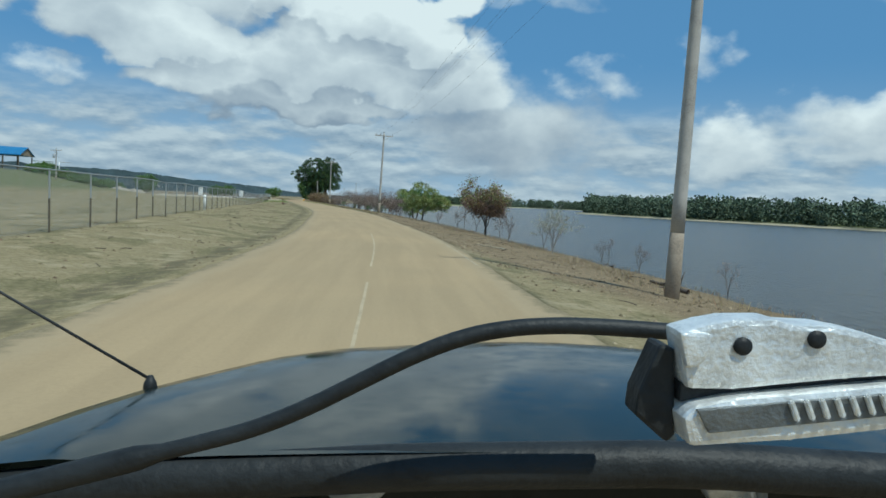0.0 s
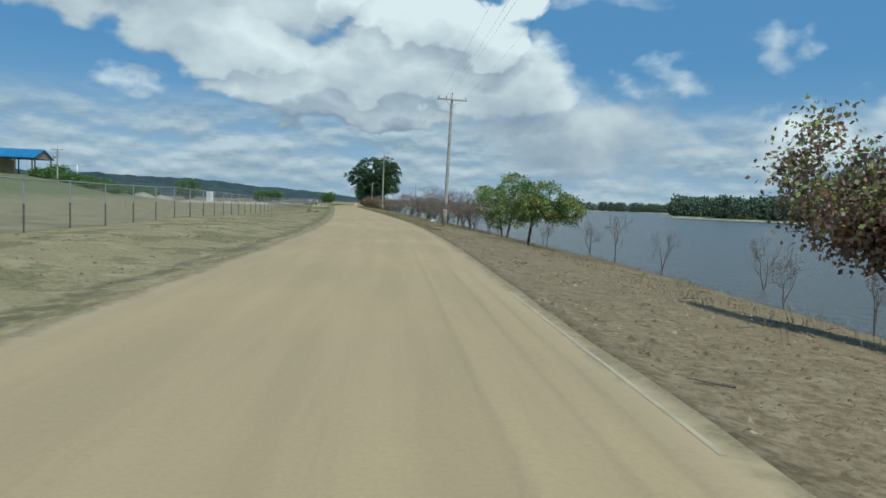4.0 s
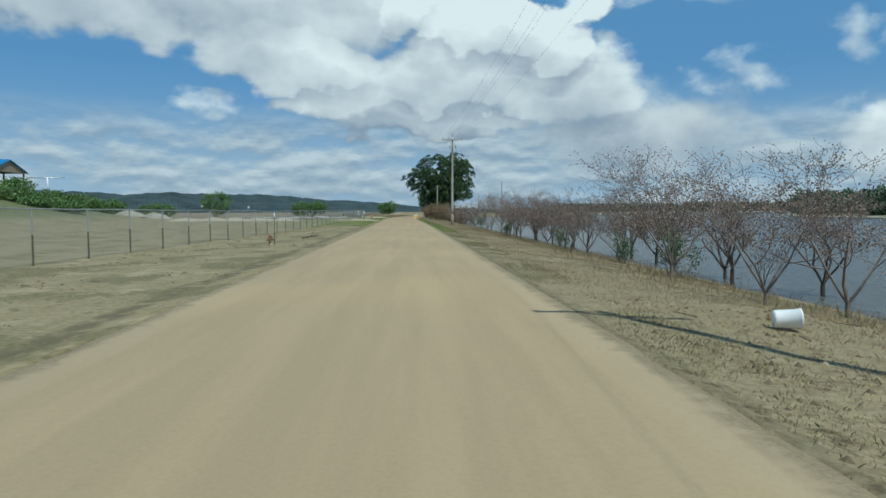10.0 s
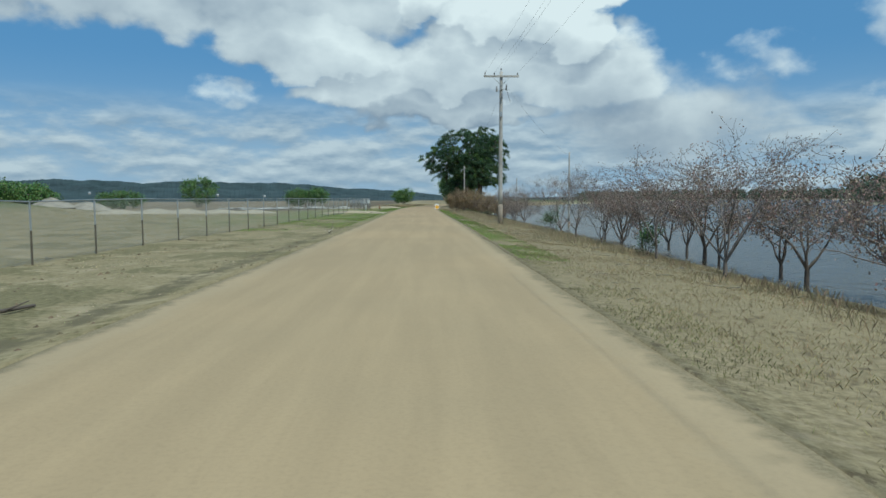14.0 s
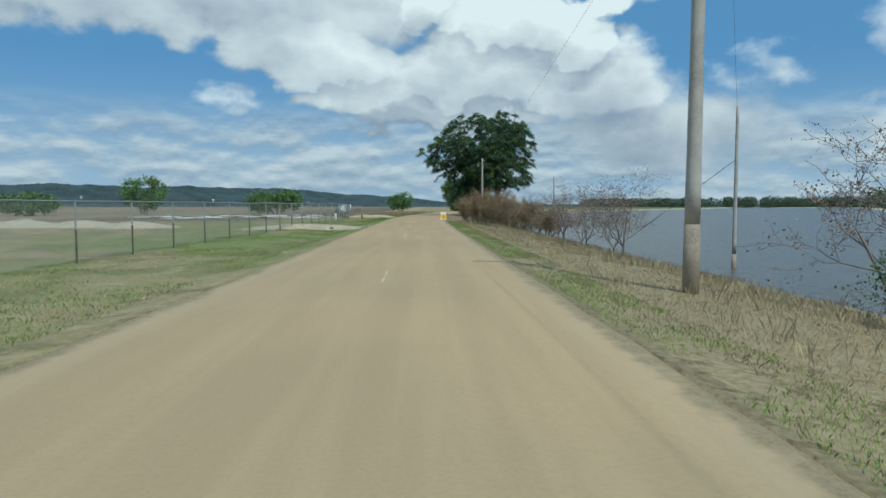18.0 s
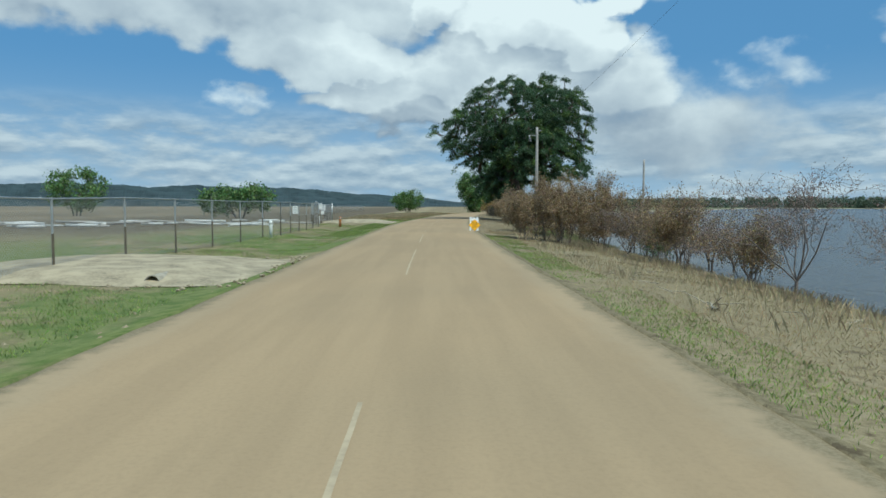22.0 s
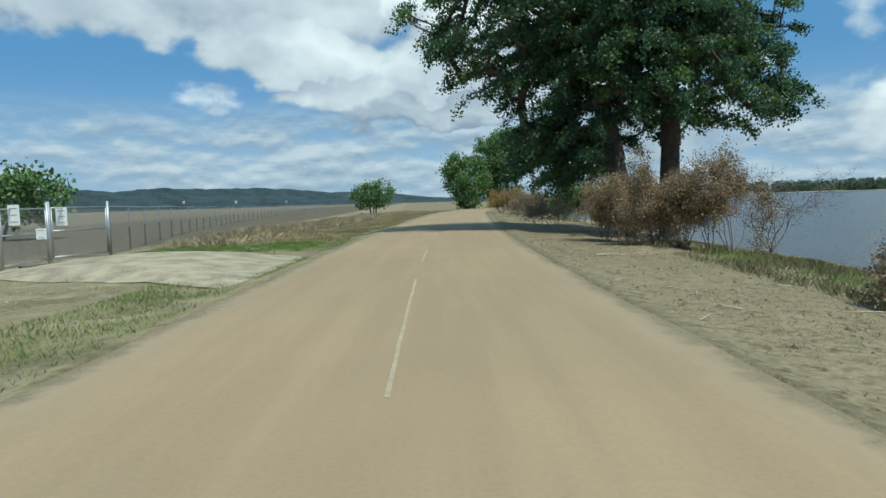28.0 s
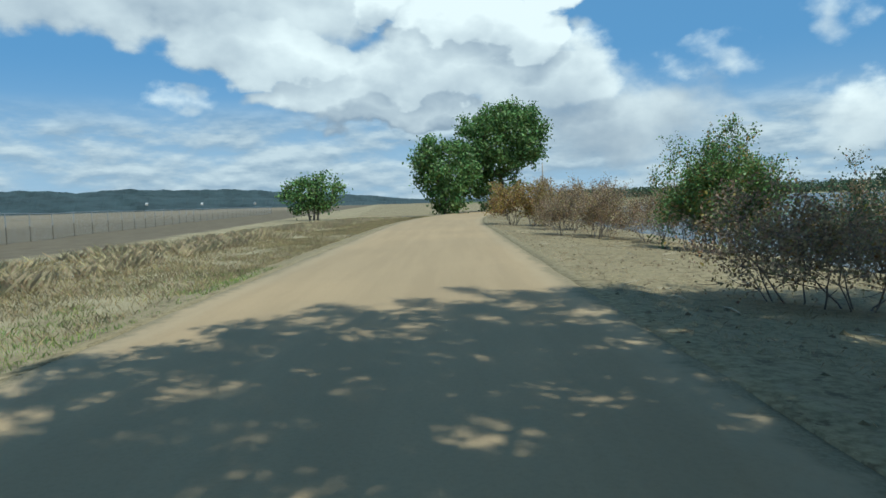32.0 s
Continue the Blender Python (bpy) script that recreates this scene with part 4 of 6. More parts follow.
def build_hills():
    # the blue-grey cast of distant haze is put into the woods' colour
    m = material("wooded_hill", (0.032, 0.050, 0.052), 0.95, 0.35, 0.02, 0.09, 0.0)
    for name, far, amp, seed in (("backdrop_near_hills", 1500, 1.0, 1.0), ("backdrop_far_hills", 2600, 1.0, 4.0)):
        az = np.linspace(-64, 40, 900)
        prof = np.interp(az, [-64, -40, -31, -24, -17, -10, -4, 2, 8, 20, 40], [52, 50, 46, 42, 38, 28, 13, 5, 4, 5, 5] if far < 2000 else [112, 108, 104, 96, 98, 84, 58, 22, 10, 12, 14])
        prof = prof * 0.78 * (1 + 0.10 * bumps(az, az * 0, 2.2, seed) + 0.05 * bumps(az, az * 0, 0.6, seed * 2)) + 1.3 * np.abs(bumps(az, az * 0, 0.12, seed * 3)) * far / 1500
        rows = []
        for f, r in ((0.0, 0.0), (0.35, 0.03), (0.75, 0.07), (1.0, 0.10), (0.9, 0.16), (-0.02, 0.25)):
            rad = far * (1 + r) * (1 + 0.02 * bumps(az, az * 0, 1.0, f))
            rows.append(np.stack([rad * np.sin(np.radians(az)), 60 + rad * np.cos(np.radians(az)), prof * f + np.where(f > 0.2, 0.8 * bumps(az, az * 0 + f * 9, 0.1, f), 0) - 0.4], -1))
        V = np.concatenate(rows)
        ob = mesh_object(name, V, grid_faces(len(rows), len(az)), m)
        tagged(ob, "long low hills covered with dark woods on the horizon", "hills", kind="structure")
    rng = np.random.default_rng(9)
    for i, (a, r, h) in enumerate(((-27.5, 1490, 14), (-24.8, 1485, 18), (-16.0, 1490, 12), (-12.5, 1480, 9), (-9.0, 1480, 7), (-30.0, 1490, 16))):
        x, y = r * math.sin(radians(a)), 60 + r * math.cos(radians(a))
        house = empty("house", x, y, h * 0.78 + 1, rng.uniform(-30, 30))
        w, d = rng.uniform(5, 7), 5
        house.matrix_world = house.matrix_world @ Matrix.Scale(0.55, 4)
        mesh_object("wall", [(-w / 2, -d / 2, 0), (w / 2, -d / 2, 0), (w / 2, d / 2, 0), (-w / 2, d / 2, 0), (-w / 2, -d / 2, 5), (w / 2, -d / 2, 5), (w / 2, d / 2, 5), (-w / 2, d / 2, 5)],
                    [(0, 1, 5, 4), (1, 2, 6, 5), (2, 3, 7, 6), (3, 0, 4, 7), (0, 3, 2, 1)], M_WOOD, house)
        mesh_object("roof", [(-w / 2 - .5, -d / 2 - .5, 5), (w / 2 + .5, -d / 2 - .5, 5), (w / 2 + .5, d / 2 + .5, 5), (-w / 2 - .5, d / 2 + .5, 5), (-w / 2 - .5, 0, 8), (w / 2 + .5, 0, 8)],
                    [(0, 1, 5, 4), (2, 3, 4, 5), (1, 2, 5), (3, 0, 4), (3, 2, 1, 0)], M_STEEL, house)
        tagged(house, "small pale house on the wooded hillside", "house", "houses on the hill")


build_woods()
build_hills()


# ---- poles and wires ----
def part(name, verts, faces, mat, parent, flat=True, label=""):
    ob = mesh_object(name, verts, faces, mat, parent, not flat)
    if label:
        ob["label"] = label
    return ob


def rod(name, p, q, r0, r1, mat, parent, sides=8, label=""):
    V, F = tubes([(np.array(p, float), np.array(q, float), r0, r1)], sides)
    caps = [tuple(range(sides - 1, -1, -1)), tuple(range(sides, 2 * sides))]
    return part(name, V, F.tolist() + caps, mat, parent, False, label)


def box(name, c, size, mat, parent, bevel=0.0, rz=0.0, label="", rx=0.0, ry=0.0):
    bm = bmesh.new()
    bmesh.ops.create_cube(bm, size=1.0)
    bmesh.ops.scale(bm, vec=size, verts=bm.verts)
    if bevel:
        bmesh.ops.bevel(bm, geom=bm.edges[:], offset=bevel, segments=2, affect="EDGES")
    me = bpy.data.meshes.new(name)
    bm.to_mesh(me)
    bm.free()
    me.materials.append(mat)
    ob = new(name, me)
    ob.parent = parent
    ob.matrix_local = pose(*c, rx, ry, rz)
    if label:
        ob["label"] = label
    return ob


def lathe(name, rings, mat, parent, c=(0, 0, 0), sides=12, rx=0.0, ry=0.0, label=""):
    """A turned body from (radius, height) rings."""
    k = np.arange(sides) * 2 * np.pi / sides
    V = np.concatenate([np.stack([r * np.cos(k), r * np.sin(k), np.full(sides, h)], -1) for r, h in rings])
    F = []
    for i in range(len(rings) - 1):
        for j in range(sides):
            F.append((i * sides + j, i * sides + (j + 1) % sides, (i + 1) * sides + (j + 1) % sides, (i + 1) * sides + j))
    F.append(tuple(range(sides - 1, -1, -1)))
    F.append(tuple(range((len(rings) - 1) * sides, len(rings) * sides)))
    ob = part(name, V, F, mat, parent, False, label)
    ob.matrix_local = pose(*c, rx, ry, 0)
    return ob


def hose(name, pts, radii, mat, parent, sides=10, label=""):
    """One bent round bar through points, with a radius at each."""
    P, r = np.asarray(pts, float), np.asarray(radii, float)
    d = np.gradient(P, axis=0)
    d /= np.linalg.norm(d, axis=1, keepdims=True)
    a = np.cross(d, (0.0, 1.0, 0.0))
    a /= np.linalg.norm(a, axis=1, keepdims=True)
    b = np.cross(d, a)
    k = np.arange(sides + 1) * 2 * np.pi / sides
    k[-1] = 0
    V = P[:, None] + (np.cos(k)[None, :, None] * a[:, None] + np.sin(k)[None, :, None] * b[:, None]) * r[:, None, None]
    V = V[:, :-1].reshape(-1, 3)
    j = np.arange(sides)
    F = [(i * sides + p, i * sides + (p + 1) % sides, (i + 1) * sides + (p + 1) % sides, (i + 1) * sides + p) for i in range(len(P) - 1) for p in j]
    F += [tuple(range(sides)), tuple(range((len(P) - 1) * sides, len(P) * sides))[::-1]]
    return part(name, V, F, mat, parent, False, label)


def plate(name, outline, y, depth, mat, parent, bevel=0.004, label=""):
    """An upright cast plate with rounded edges: an outline in x and z, from y to y + depth."""
    bm = bmesh.new()
    face = bm.faces.new([bm.verts.new((px, y, pz)) for px, pz in outline])
    more = bmesh.ops.extrude_face_region(bm, geom=[face])
    bmesh.ops.translate(bm, vec=(0, depth, 0), verts=[v for v in more["geom"] if isinstance(v, bmesh.types.BMVert)])
    bmesh.ops.recalc_face_normals(bm, faces=bm.faces)
    bmesh.ops.bevel(bm, geom=list(bm.edges), offset=bevel, segments=2, profile=0.6, affect="EDGES")
    me = bpy.data.meshes.new(name)
    bm.to_mesh(me)
    bm.free()
    me.materials.append(mat)
    ob = new(name, me)
    ob.parent = parent
    if label:
        tagged(ob, label)
    return ob


M_INSULATOR = material("glazed_insulator", (0.22, 0.21, 0.20), 0.25, 0.1, 4, 30, 0.0, spec=0.5)
M_CABLE = material("dark_cable", (0.06, 0.06, 0.065), 0.6, 0.1, 4, 30, 0.0)
M_WOOD_WET = material("flood_stained_wood", (0.29, 0.24, 0.185), 0.9, 0.35, 1.2, 24, 0.5)


def utility_pole(x, y, height, lean, arms, extras=False, rx=0.0, thick=0.165, label="weathered grey wooden utility pole with a crossarm and insulators"):
    z = float(ground_z(x, y))
    ob = empty("utility_pole", x, y, max(z, WATER - 0.5), 0)
    ob.matrix_world = pose(x, y, max(z, WATER - 0.5), rx, lean, 0)
    rings = [(thick * (1 - 0.38 * f) * (1 + 0.02 * math.sin(f * 40)), height * f) for f in np.linspace(0.13, 1, 14)]
    lathe("pole", rings, M_WOOD, ob, sides=14)
    lathe("stained_foot", [(thick * 1.04, -0.3), (thick * 1.02, height * 0.06), (thick * 0.955, height * 0.13)], M_WOOD_WET, ob, sides=14, label="flood-stained brown foot of the pole")
    if arms:
        h = height - 0.35
        box("crossarm", (0, -0.16, h), (2.5, 0.1, 0.13), M_WOOD, ob, 0.012)
        for sx in (-1, 1):
            rod("brace", (sx * 0.62, -0.19, h - 0.06), (0, -0.14, h - 0.62), 0.018, 0.018, M_STEEL, ob, 5)
        for px in (-1.15, -0.5, 1.15):
            lathe("insulator", [(0.018, 0.0), (0.02, 0.06), (0.055, 0.07), (0.035, 0.11), (0.06, 0.12), (0.03, 0.17), (0.035, 0.2)], M_INSULATOR, ob, (px, -0.16, h + 0.065), 8)
        lathe("insulator", [(0.018, 0.0), (0.02, 0.1), (0.06, 0.12), (0.035, 0.17), (0.06, 0.18), (0.03, 0.25)], M_INSULATOR, ob, (0, 0, height), 8)
    if extras:
        for k, (px, h) in enumerate(((-0.32, 1.45), (0.34, 1.35), (0.05, 1.9))):
            lathe("cutout", [(0.03, 0.0), (0.07, 0.05), (0.05, 0.1), (0.07, 0.15), (0.05, 0.2), (0.07, 0.25), (0.045, 0.3), (0.05, 0.42)], M_INSULATOR, ob, (px, -0.28, height - h), 8, 20 * (1 if k % 2 else -1))
            rod("bracket", (0, -0.12, height - h + 0.1), (px, -0.28, height - h + 0.1), 0.02, 0.02, M_STEEL, ob, 5)
        rod("drop_wire", (0.34, -0.3, height - 1.2), (0.62, -0.35, height - 2.2), 0.012, 0.012, M_CABLE, ob, 4)
        box("pole_box", (-0.02, -0.2, height - 3.0), (0.16, 0.12, 0.34), M_STEEL, ob, 0.01)
    tagged(ob, label, "utility pole", "poles along the road")
    return ob


POLES = [(-0.45, -10.8, 11.4, 1.2), (5.5, 70.15, 11.0, 1.6), (5.5, 149.4, 10.8, 0.3)]
for i, (x, y, h, lean) in enumerate(POLES):
    utility_pole(x, y, h, lean, True, i == 2)
pole_e = utility_pole(6.98, 218.0, 7.6, 0.0, False, thick=0.14, label="short weathered wooden pole with an iron bracket")
rod("bracket", (0, 0, 7.0), (-0.55, -0.1, 7.05), 0.025, 0.02, M_STEEL, pole_e, 6)
rod("hook", (-0.55, -0.1, 7.05), (-0.62, -0.1, 6.6), 0.02, 0.02, M_STEEL, pole_e, 6)
rod("stub", (0, 0, 7.4), (0.35, -0.1, 7.35), 0.02, 0.02, M_STEEL, pole_e, 6)
lathe("cutout", [(0.03, 0), (0.06, 0.06), (0.04, 0.12), (0.06, 0.2), (0.04, 0.34)], M_INSULATOR, pole_e, (-0.5, -0.12, 6.55), 8)
thin_pole = utility_pole(14.0, 166.1, 7.6, 0.0, False, thick=0.10, label="thin grey wooden pole standing in flood water")
utility_pole(17.0, 225.5, 7.2, 0.0, False, thick=0.12, label="thin grey wooden pole standing in flood water")
utility_pole(19.9, 330.0, 6.0, 0.0, False, thick=0.12, label="thin grey wooden pole beyond the bushes")
far_pole = utility_pole(-60.6, 165.8, 7.6, 0.0, True, True, label="wooden pole with crossarm and transformers on the grassed bank")
lathe("transformer", [(0.05, 0), (0.26, 0.03), (0.28, 0.1), (0.28, 0.8), (0.2, 0.86), (0.06, 0.9)], M_STEEL, far_pole, (-0.45, -0.25, 5.4), 12)


def wire(p, q, sag, r=0.0042):
    p, q = np.array(p, float), np.array(q, float)
    f = np.linspace(0, 1, 25)[:, None]
    pts = p + (q - p) * f
    pts[:, 2] -= sag * 4 * f[:, 0] * (1 - f[:, 0])
    V, F = tubes([(pts[i], pts[i + 1], r, r) for i in range(24)], 4)
    ob = mesh_object("power_line", V, F, M_CABLE)
    tagged(ob, "thin dark overhead wire sagging between wooden poles", "wire", "overhead wires")


tops = [(x + (h - 0.2) * math.sin(radians(l)), y, float(ground_z(x, y)) + h) for x, y, h, l in POLES]
before = (tops[0][0] - 14.0, tops[0][1] - 77.0, tops[0][2])
for a, b in ((before, tops[0]), (tops[0], tops[1]), (tops[1], tops[2])):
    for px, dz in ((-1.15, -0.1), (-0.5, -0.1), (0.0, 0.25), (1.15, -0.1)):
        wire((a[0] + px, a[1] - 0.16, a[2] + dz), (b[0] + px, b[1] - 0.16, b[2] + dz), 0.9)
wire((tops[2][0], tops[2][1], tops[2][2] - 1.4), (6.98, 218.0, 6.9), 0.7)
wire((tops[2][0] + 0.5, tops[2][1], tops[2][2] - 1.2), (14.0, 166.1, 5.6), 0.4)
wire((14.0, 166.1, 3.6), (11.0, 173.5, -0.6), 0.0, 0.014)

# ---- chain-link fence ----
def link_material():
    m = bpy.data.materials.new("chain_link")
    m.use_nodes = True
    n = Nodes(m.node_tree)
    bsdf = n.nodes["Principled BSDF"]
    bsdf.inputs["Base Color"].default_value = (0.36, 0.36, 0.34, 1)
    bsdf.inputs["Roughness"].default_value = 0.6
    uv = n.add("ShaderNodeTexCoord").outputs["UV"]
    u, v, _ = n.add("ShaderNodeSeparateXYZ", (uv,)).outputs
    wires = []
    for op in ("ADD", "SUBTRACT"):
        f = n.math("FRACT", n.math("MULTIPLY", n.math(op, u, v), 11.0))
        wires.append(n.math("LESS_THAN", f, 0.115))
    cover = n.math("MAXIMUM", wires[0], wires[1])
    clear = n.add("ShaderNodeBsdfTransparent")
    mixer = n.add("ShaderNodeMixShader", (cover, clear.outputs[0], bsdf.outputs[0]))
    n.links.new(mixer.outputs[0], n.nodes["Material Output"].inputs[0])
    return m


M_LINK = link_material()
M_POST = material("dull_fence_post", (0.13, 0.11, 0.08), 0.7, 0.25, 3, 30, 0.1, metal=0.3)


def fence_run(points, gap, label, tall=1.8):
    """Posts, top rail and woven wire along a line of ground points."""
    ob = empty("chain_link_fence", points[0][0], points[0][1], 0)
    o = np.array([points[0][0], points[0][1]])
    P = np.array(points, float)
    seg = np.linalg.norm(np.diff(P, axis=0), axis=1)
    cum = np.concatenate([[0], np.cumsum(seg)])
    ds = np.linspace(0, cum[-1], max(2, round(cum[-1] / gap) + 1))
    xy = np.stack([np.interp(ds, cum, P[:, 0]), np.interp(ds, cum, P[:, 1])], -1)
    zs = ground_z(xy[:, 0], xy[:, 1])
    L = xy - o
    V, F = tubes([(np.array([0, 0, -0.2]), np.array([0, 0, 0.98]), 0.032, 0.032), (np.array([0, 0, 0.98]), np.array([0, 0, tall + 0.03]), 0.028, 0.028)], 7)
    post = part("post", V, F, M_POST, ob, False)
    post.data.materials.append(M_STEEL)
    post.data.polygons.foreach_set("material_index", np.repeat([0, 1], 7))
    post.location = (*L[0], zs[0])
    for (x, y), z in zip(L[1:], zs[1:]):
        more = new("post", post.data)
        more.parent = ob
        more.location = (x, y, z)
    tops_ = np.concatenate([L, (zs + tall)[:, None]], 1)
    V, F = tubes([(tops_[i], tops_[i + 1], 0.022, 0.022) for i in range(len(tops_) - 1)], 6)
    part("top_rail", V, F, M_STEEL, ob, False, "pale galvanised top rail")
    V = np.concatenate([np.concatenate([L, (zs + 0.04)[:, None]], 1), np.concatenate([L, (zs + tall)[:, None]], 1)])
    n_ = len(L)
    F = [(i, i + 1, n_ + i + 1, n_ + i) for i in range(n_ - 1)]
    fab = part("wire_mesh", V, F, M_LINK, ob, True, "fine woven wire mesh")
    lay = fab.data.uv_layers.new(name="UVMap")
    co = [(ds[k % n_], 0.0 if k < n_ else tall - 0.04) for k in range(2 * n_)]
    for lp in fab.data.loops:
        lay.data[lp.index].uv = co[lp.vertex_index]
    tagged(ob, label, "fence", "fences")
    return ob


FENCE = "long chain-link fence with thin posts and a top rail"
fence_run([(-20.5, -60), (-15.2, 0), (-14.3, 29.7), (-12.7, 63.8), (-11.3, 113), (-9.9, 160), (-8.8, 206)], 3.6, FENCE)
fence_run([(-8.8, 206), (-9.4, 222), (-11.9, 232.5), (-12.1, 234.3)], 3.2, "chain-link fence turning back to the yard gate")
fence_run([(-11.4, 242.8), (-13.0, 250), (-17.0, 272), (-21.2, 300), (-24.5, 345), (-27, 430)], 4.0, "chain-link fence along the open ploughed field")


def gate(x0, y0, x1, y1, label):
    ob = empty("yard_gate", x0, y0, float(ground_z(x0, y0)))
    d = np.array([x1 - x0, y1 - y0])
    for f in (0.0, 1.0):
        rod("gate_post", (*(d * f), -0.2), (*(d * f), 1.95), 0.05, 0.05, M_STEEL, ob, 10, "pale steel gate post")
    a, b = d * 0.04, d * 0.96
    for h in (0.15, 1.0, 1.75):
        rod("gate_bar", (*a, h), (*b, h), 0.022, 0.022, M_STEEL, ob, 7)
    for p in (a, b):
        rod("gate_stile", (*p, 0.15), (*p, 1.75), 0.022, 0.022, M_STEEL, ob, 7)
    fab = part("wire_mesh", [(*a, 0.15), (*b, 0.15), (*b, 1.75), (*a, 1.75)], [(0, 1, 2, 3)], M_LINK, ob)
    lay = fab.data.uv_layers.new(name="UVMap")
    w = float(np.linalg.norm(b - a))
    for lp, uv in zip(fab.data.loops, ((0, 0), (w, 0), (w, 1.6), (0, 1.6))):
        lay.data[lp.index].uv = uv
    tagged(ob, label, "gate", "yard gates")


gate(-12.1, 234.3, -11.9, 236.8, "narrow steel chain-link gate beside the gravel drive")
gate(-11.9, 236.9, -12.1, 239.9, "steel chain-link gate leaf with a notice board")
gate(-12.1, 240.0, -11.4, 242.7, "steel chain-link gate leaf closing the drive")


M_INK = material("faded_ink", (0.30, 0.30, 0.31), 0.6, 0.1, 5, 30, 0.0)


def notice(x, y, z, w, h, rz, label, bars=4, post=False):
    ob = empty("notice_sign", x, y, z, rz)
    box("board", (0, 0, 0), (w, 0.012, h), M_WHITE, ob, 0.004)
    for i in range(bars):
        box("text_bar", (0, -0.009, h * (0.32 - 0.64 * i / max(1, bars - 1))), (w * (0.66 - 0.14 * (i % 2)), 0.004, h * 0.05), M_INK, ob)
    if post:
        rod("sign_post", (0, 0.03, -z + float(ground_z(x, y))), (0, 0.03, h * 0.4), 0.025, 0.025, M_POST, ob, 7)
    tagged(ob, label, "sign", "notices on the fence")
    return ob


notice(-14.25, 29.6, 1.56, 0.32, 0.55, -8, "small white notice fixed to the wire fence", 3)
notice(-12.62, 63.6, 1.5, 0.5, 0.68, -8, "white notice board with dark writing on the fence", 4)
notice(-8.72, 209.6, 1.28, 0.32, 0.46, -8, "white notice board with dark writing on the fence", 4)
notice(-11.85, 237.6, 1.45, 0.36, 0.6, -8, "white notice hung high on the gate", 3)
notice(-11.85, 239.0, 0.85, 0.34, 0.34, -8, "white notice with a red band on the gate", 2)
notice(-12.0, 240.6, 1.35, 0.4, 0.6, -8, "white notice hung on the steel gate", 3)

# ---- things along the left verge ----
def marker_post(x, y, h, r, label, mat=M_WHITE):
    ob = empty("marker_post", x, y, float(ground_z(x, y)))
    lathe("tube", [(r, -0.1), (r, h - r * 0.6), (r * 0.8, h - r * 0.2), (r * 0.3, h)], mat, ob, sides=12)
    lathe("band", [(r * 1.06, h * 0.78), (r * 1.06, h * 0.86)], M_STEEL, ob, sides=12)
    tagged(ob, label, "post", "marker posts")


marker_post(-8.6, 202.9, 0.85, 0.085, "stout white plastic marker post in the grass")
marker_post(-14.0, 30.3, 1.15, 0.1, "white painted post at the foot of the fence")
marker_post(-10.2, 227.0, 0.7, 0.05, "thin white marker stake in the grass")
marker_post(-7.8, 222.5, 0.8, 0.10, "orange plastic marker post beside the fence", material("orange_plastic", (0.40, 0.17, 0.06), 0.5, 0.1, 3, 30, 0.0))


def hydrant(x, y):
    ob = empty("fire_hydrant", x, y, float(ground_z(x, y)))
    m = material("hydrant_red", (0.24, 0.11, 0.08), 0.5, 0.2, 5, 40, 0.1)
    lathe("barrel", [(0.17, 0), (0.17, 0.05), (0.11, 0.07), (0.11, 0.46), (0.15, 0.48), (0.15, 0.53)], material("silted_iron", (0.26, 0.21, 0.14), 0.8, 0.4, 6, 40, 0.3), ob, sides=12, label="silt-stained barrel")
    lathe("bonnet", [(0.14, 0.53), (0.13, 0.62), (0.08, 0.7), (0.035, 0.72), (0.035, 0.78)], m, ob, sides=12, label="red rounded bonnet")
    for a in (0, 180):
        lathe("hose_cap", [(0.055, 0), (0.065, 0.07), (0.06, 0.12)], m, ob, (0.1 if a == 0 else -0.1, 0, 0.38), 10, 0, 90 if a == 0 else -90)
    lathe("pumper_cap", [(0.075, 0), (0.085, 0.08), (0.07, 0.12)], m, ob, (0, -0.1, 0.36), 10, 90)
    ob.matrix_world = ob.matrix_world @ Matrix.Scale(0.76, 4)
    rod("marker_rod", (0.26, 0.1, 0), (0.26, 0.1, 2.1), 0.022, 0.02, M_POST, ob, 6)
    rod("marker_band", (0.26, 0.1, 1.78), (0.26, 0.1, 2.12), 0.034, 0.034, M_WHITE, ob, 8, "white band on the rod")
    rod("marker_tip", (0.26, 0.1, 2.12), (0.26, 0.1, 2.3), 0.034, 0.03, M_BLUE, ob, 8, "blue tip of the rod")
    tagged(ob, "red-topped fire hydrant with a marker rod on the silted verge", "hydrant")


hydrant(-6.95, 99.2)


def culvert(x, y):
    ob = empty("culvert_pipe", x, y, float(ground_z(x, y)) + 0.05, 0)
    k = np.arange(16) * 2 * np.pi / 16
    ring = lambda r, s: np.stack([r * np.cos(k), np.full(16, s), r * np.sin(k)], -1)
    V = np.concatenate([ring(0.17, -0.12), ring(0.17, 1.2), ring(0.145, 1.2), ring(0.145, -0.12)])
    F = [(i * 16 + j, i * 16 + (j + 1) % 16, ((i + 1) % 4) * 16 + (j + 1) % 16, ((i + 1) % 4) * 16 + j) for i in range(4) for j in range(16)]
    part("pipe", V, F, material("silted_pipe", (0.30, 0.27, 0.21), 0.85, 0.3, 6, 40, 0.3), ob, False)
    tagged(ob, "silt-stained culvert end under the gravel drive", "pipe")


culvert(-6.3, 182.75)


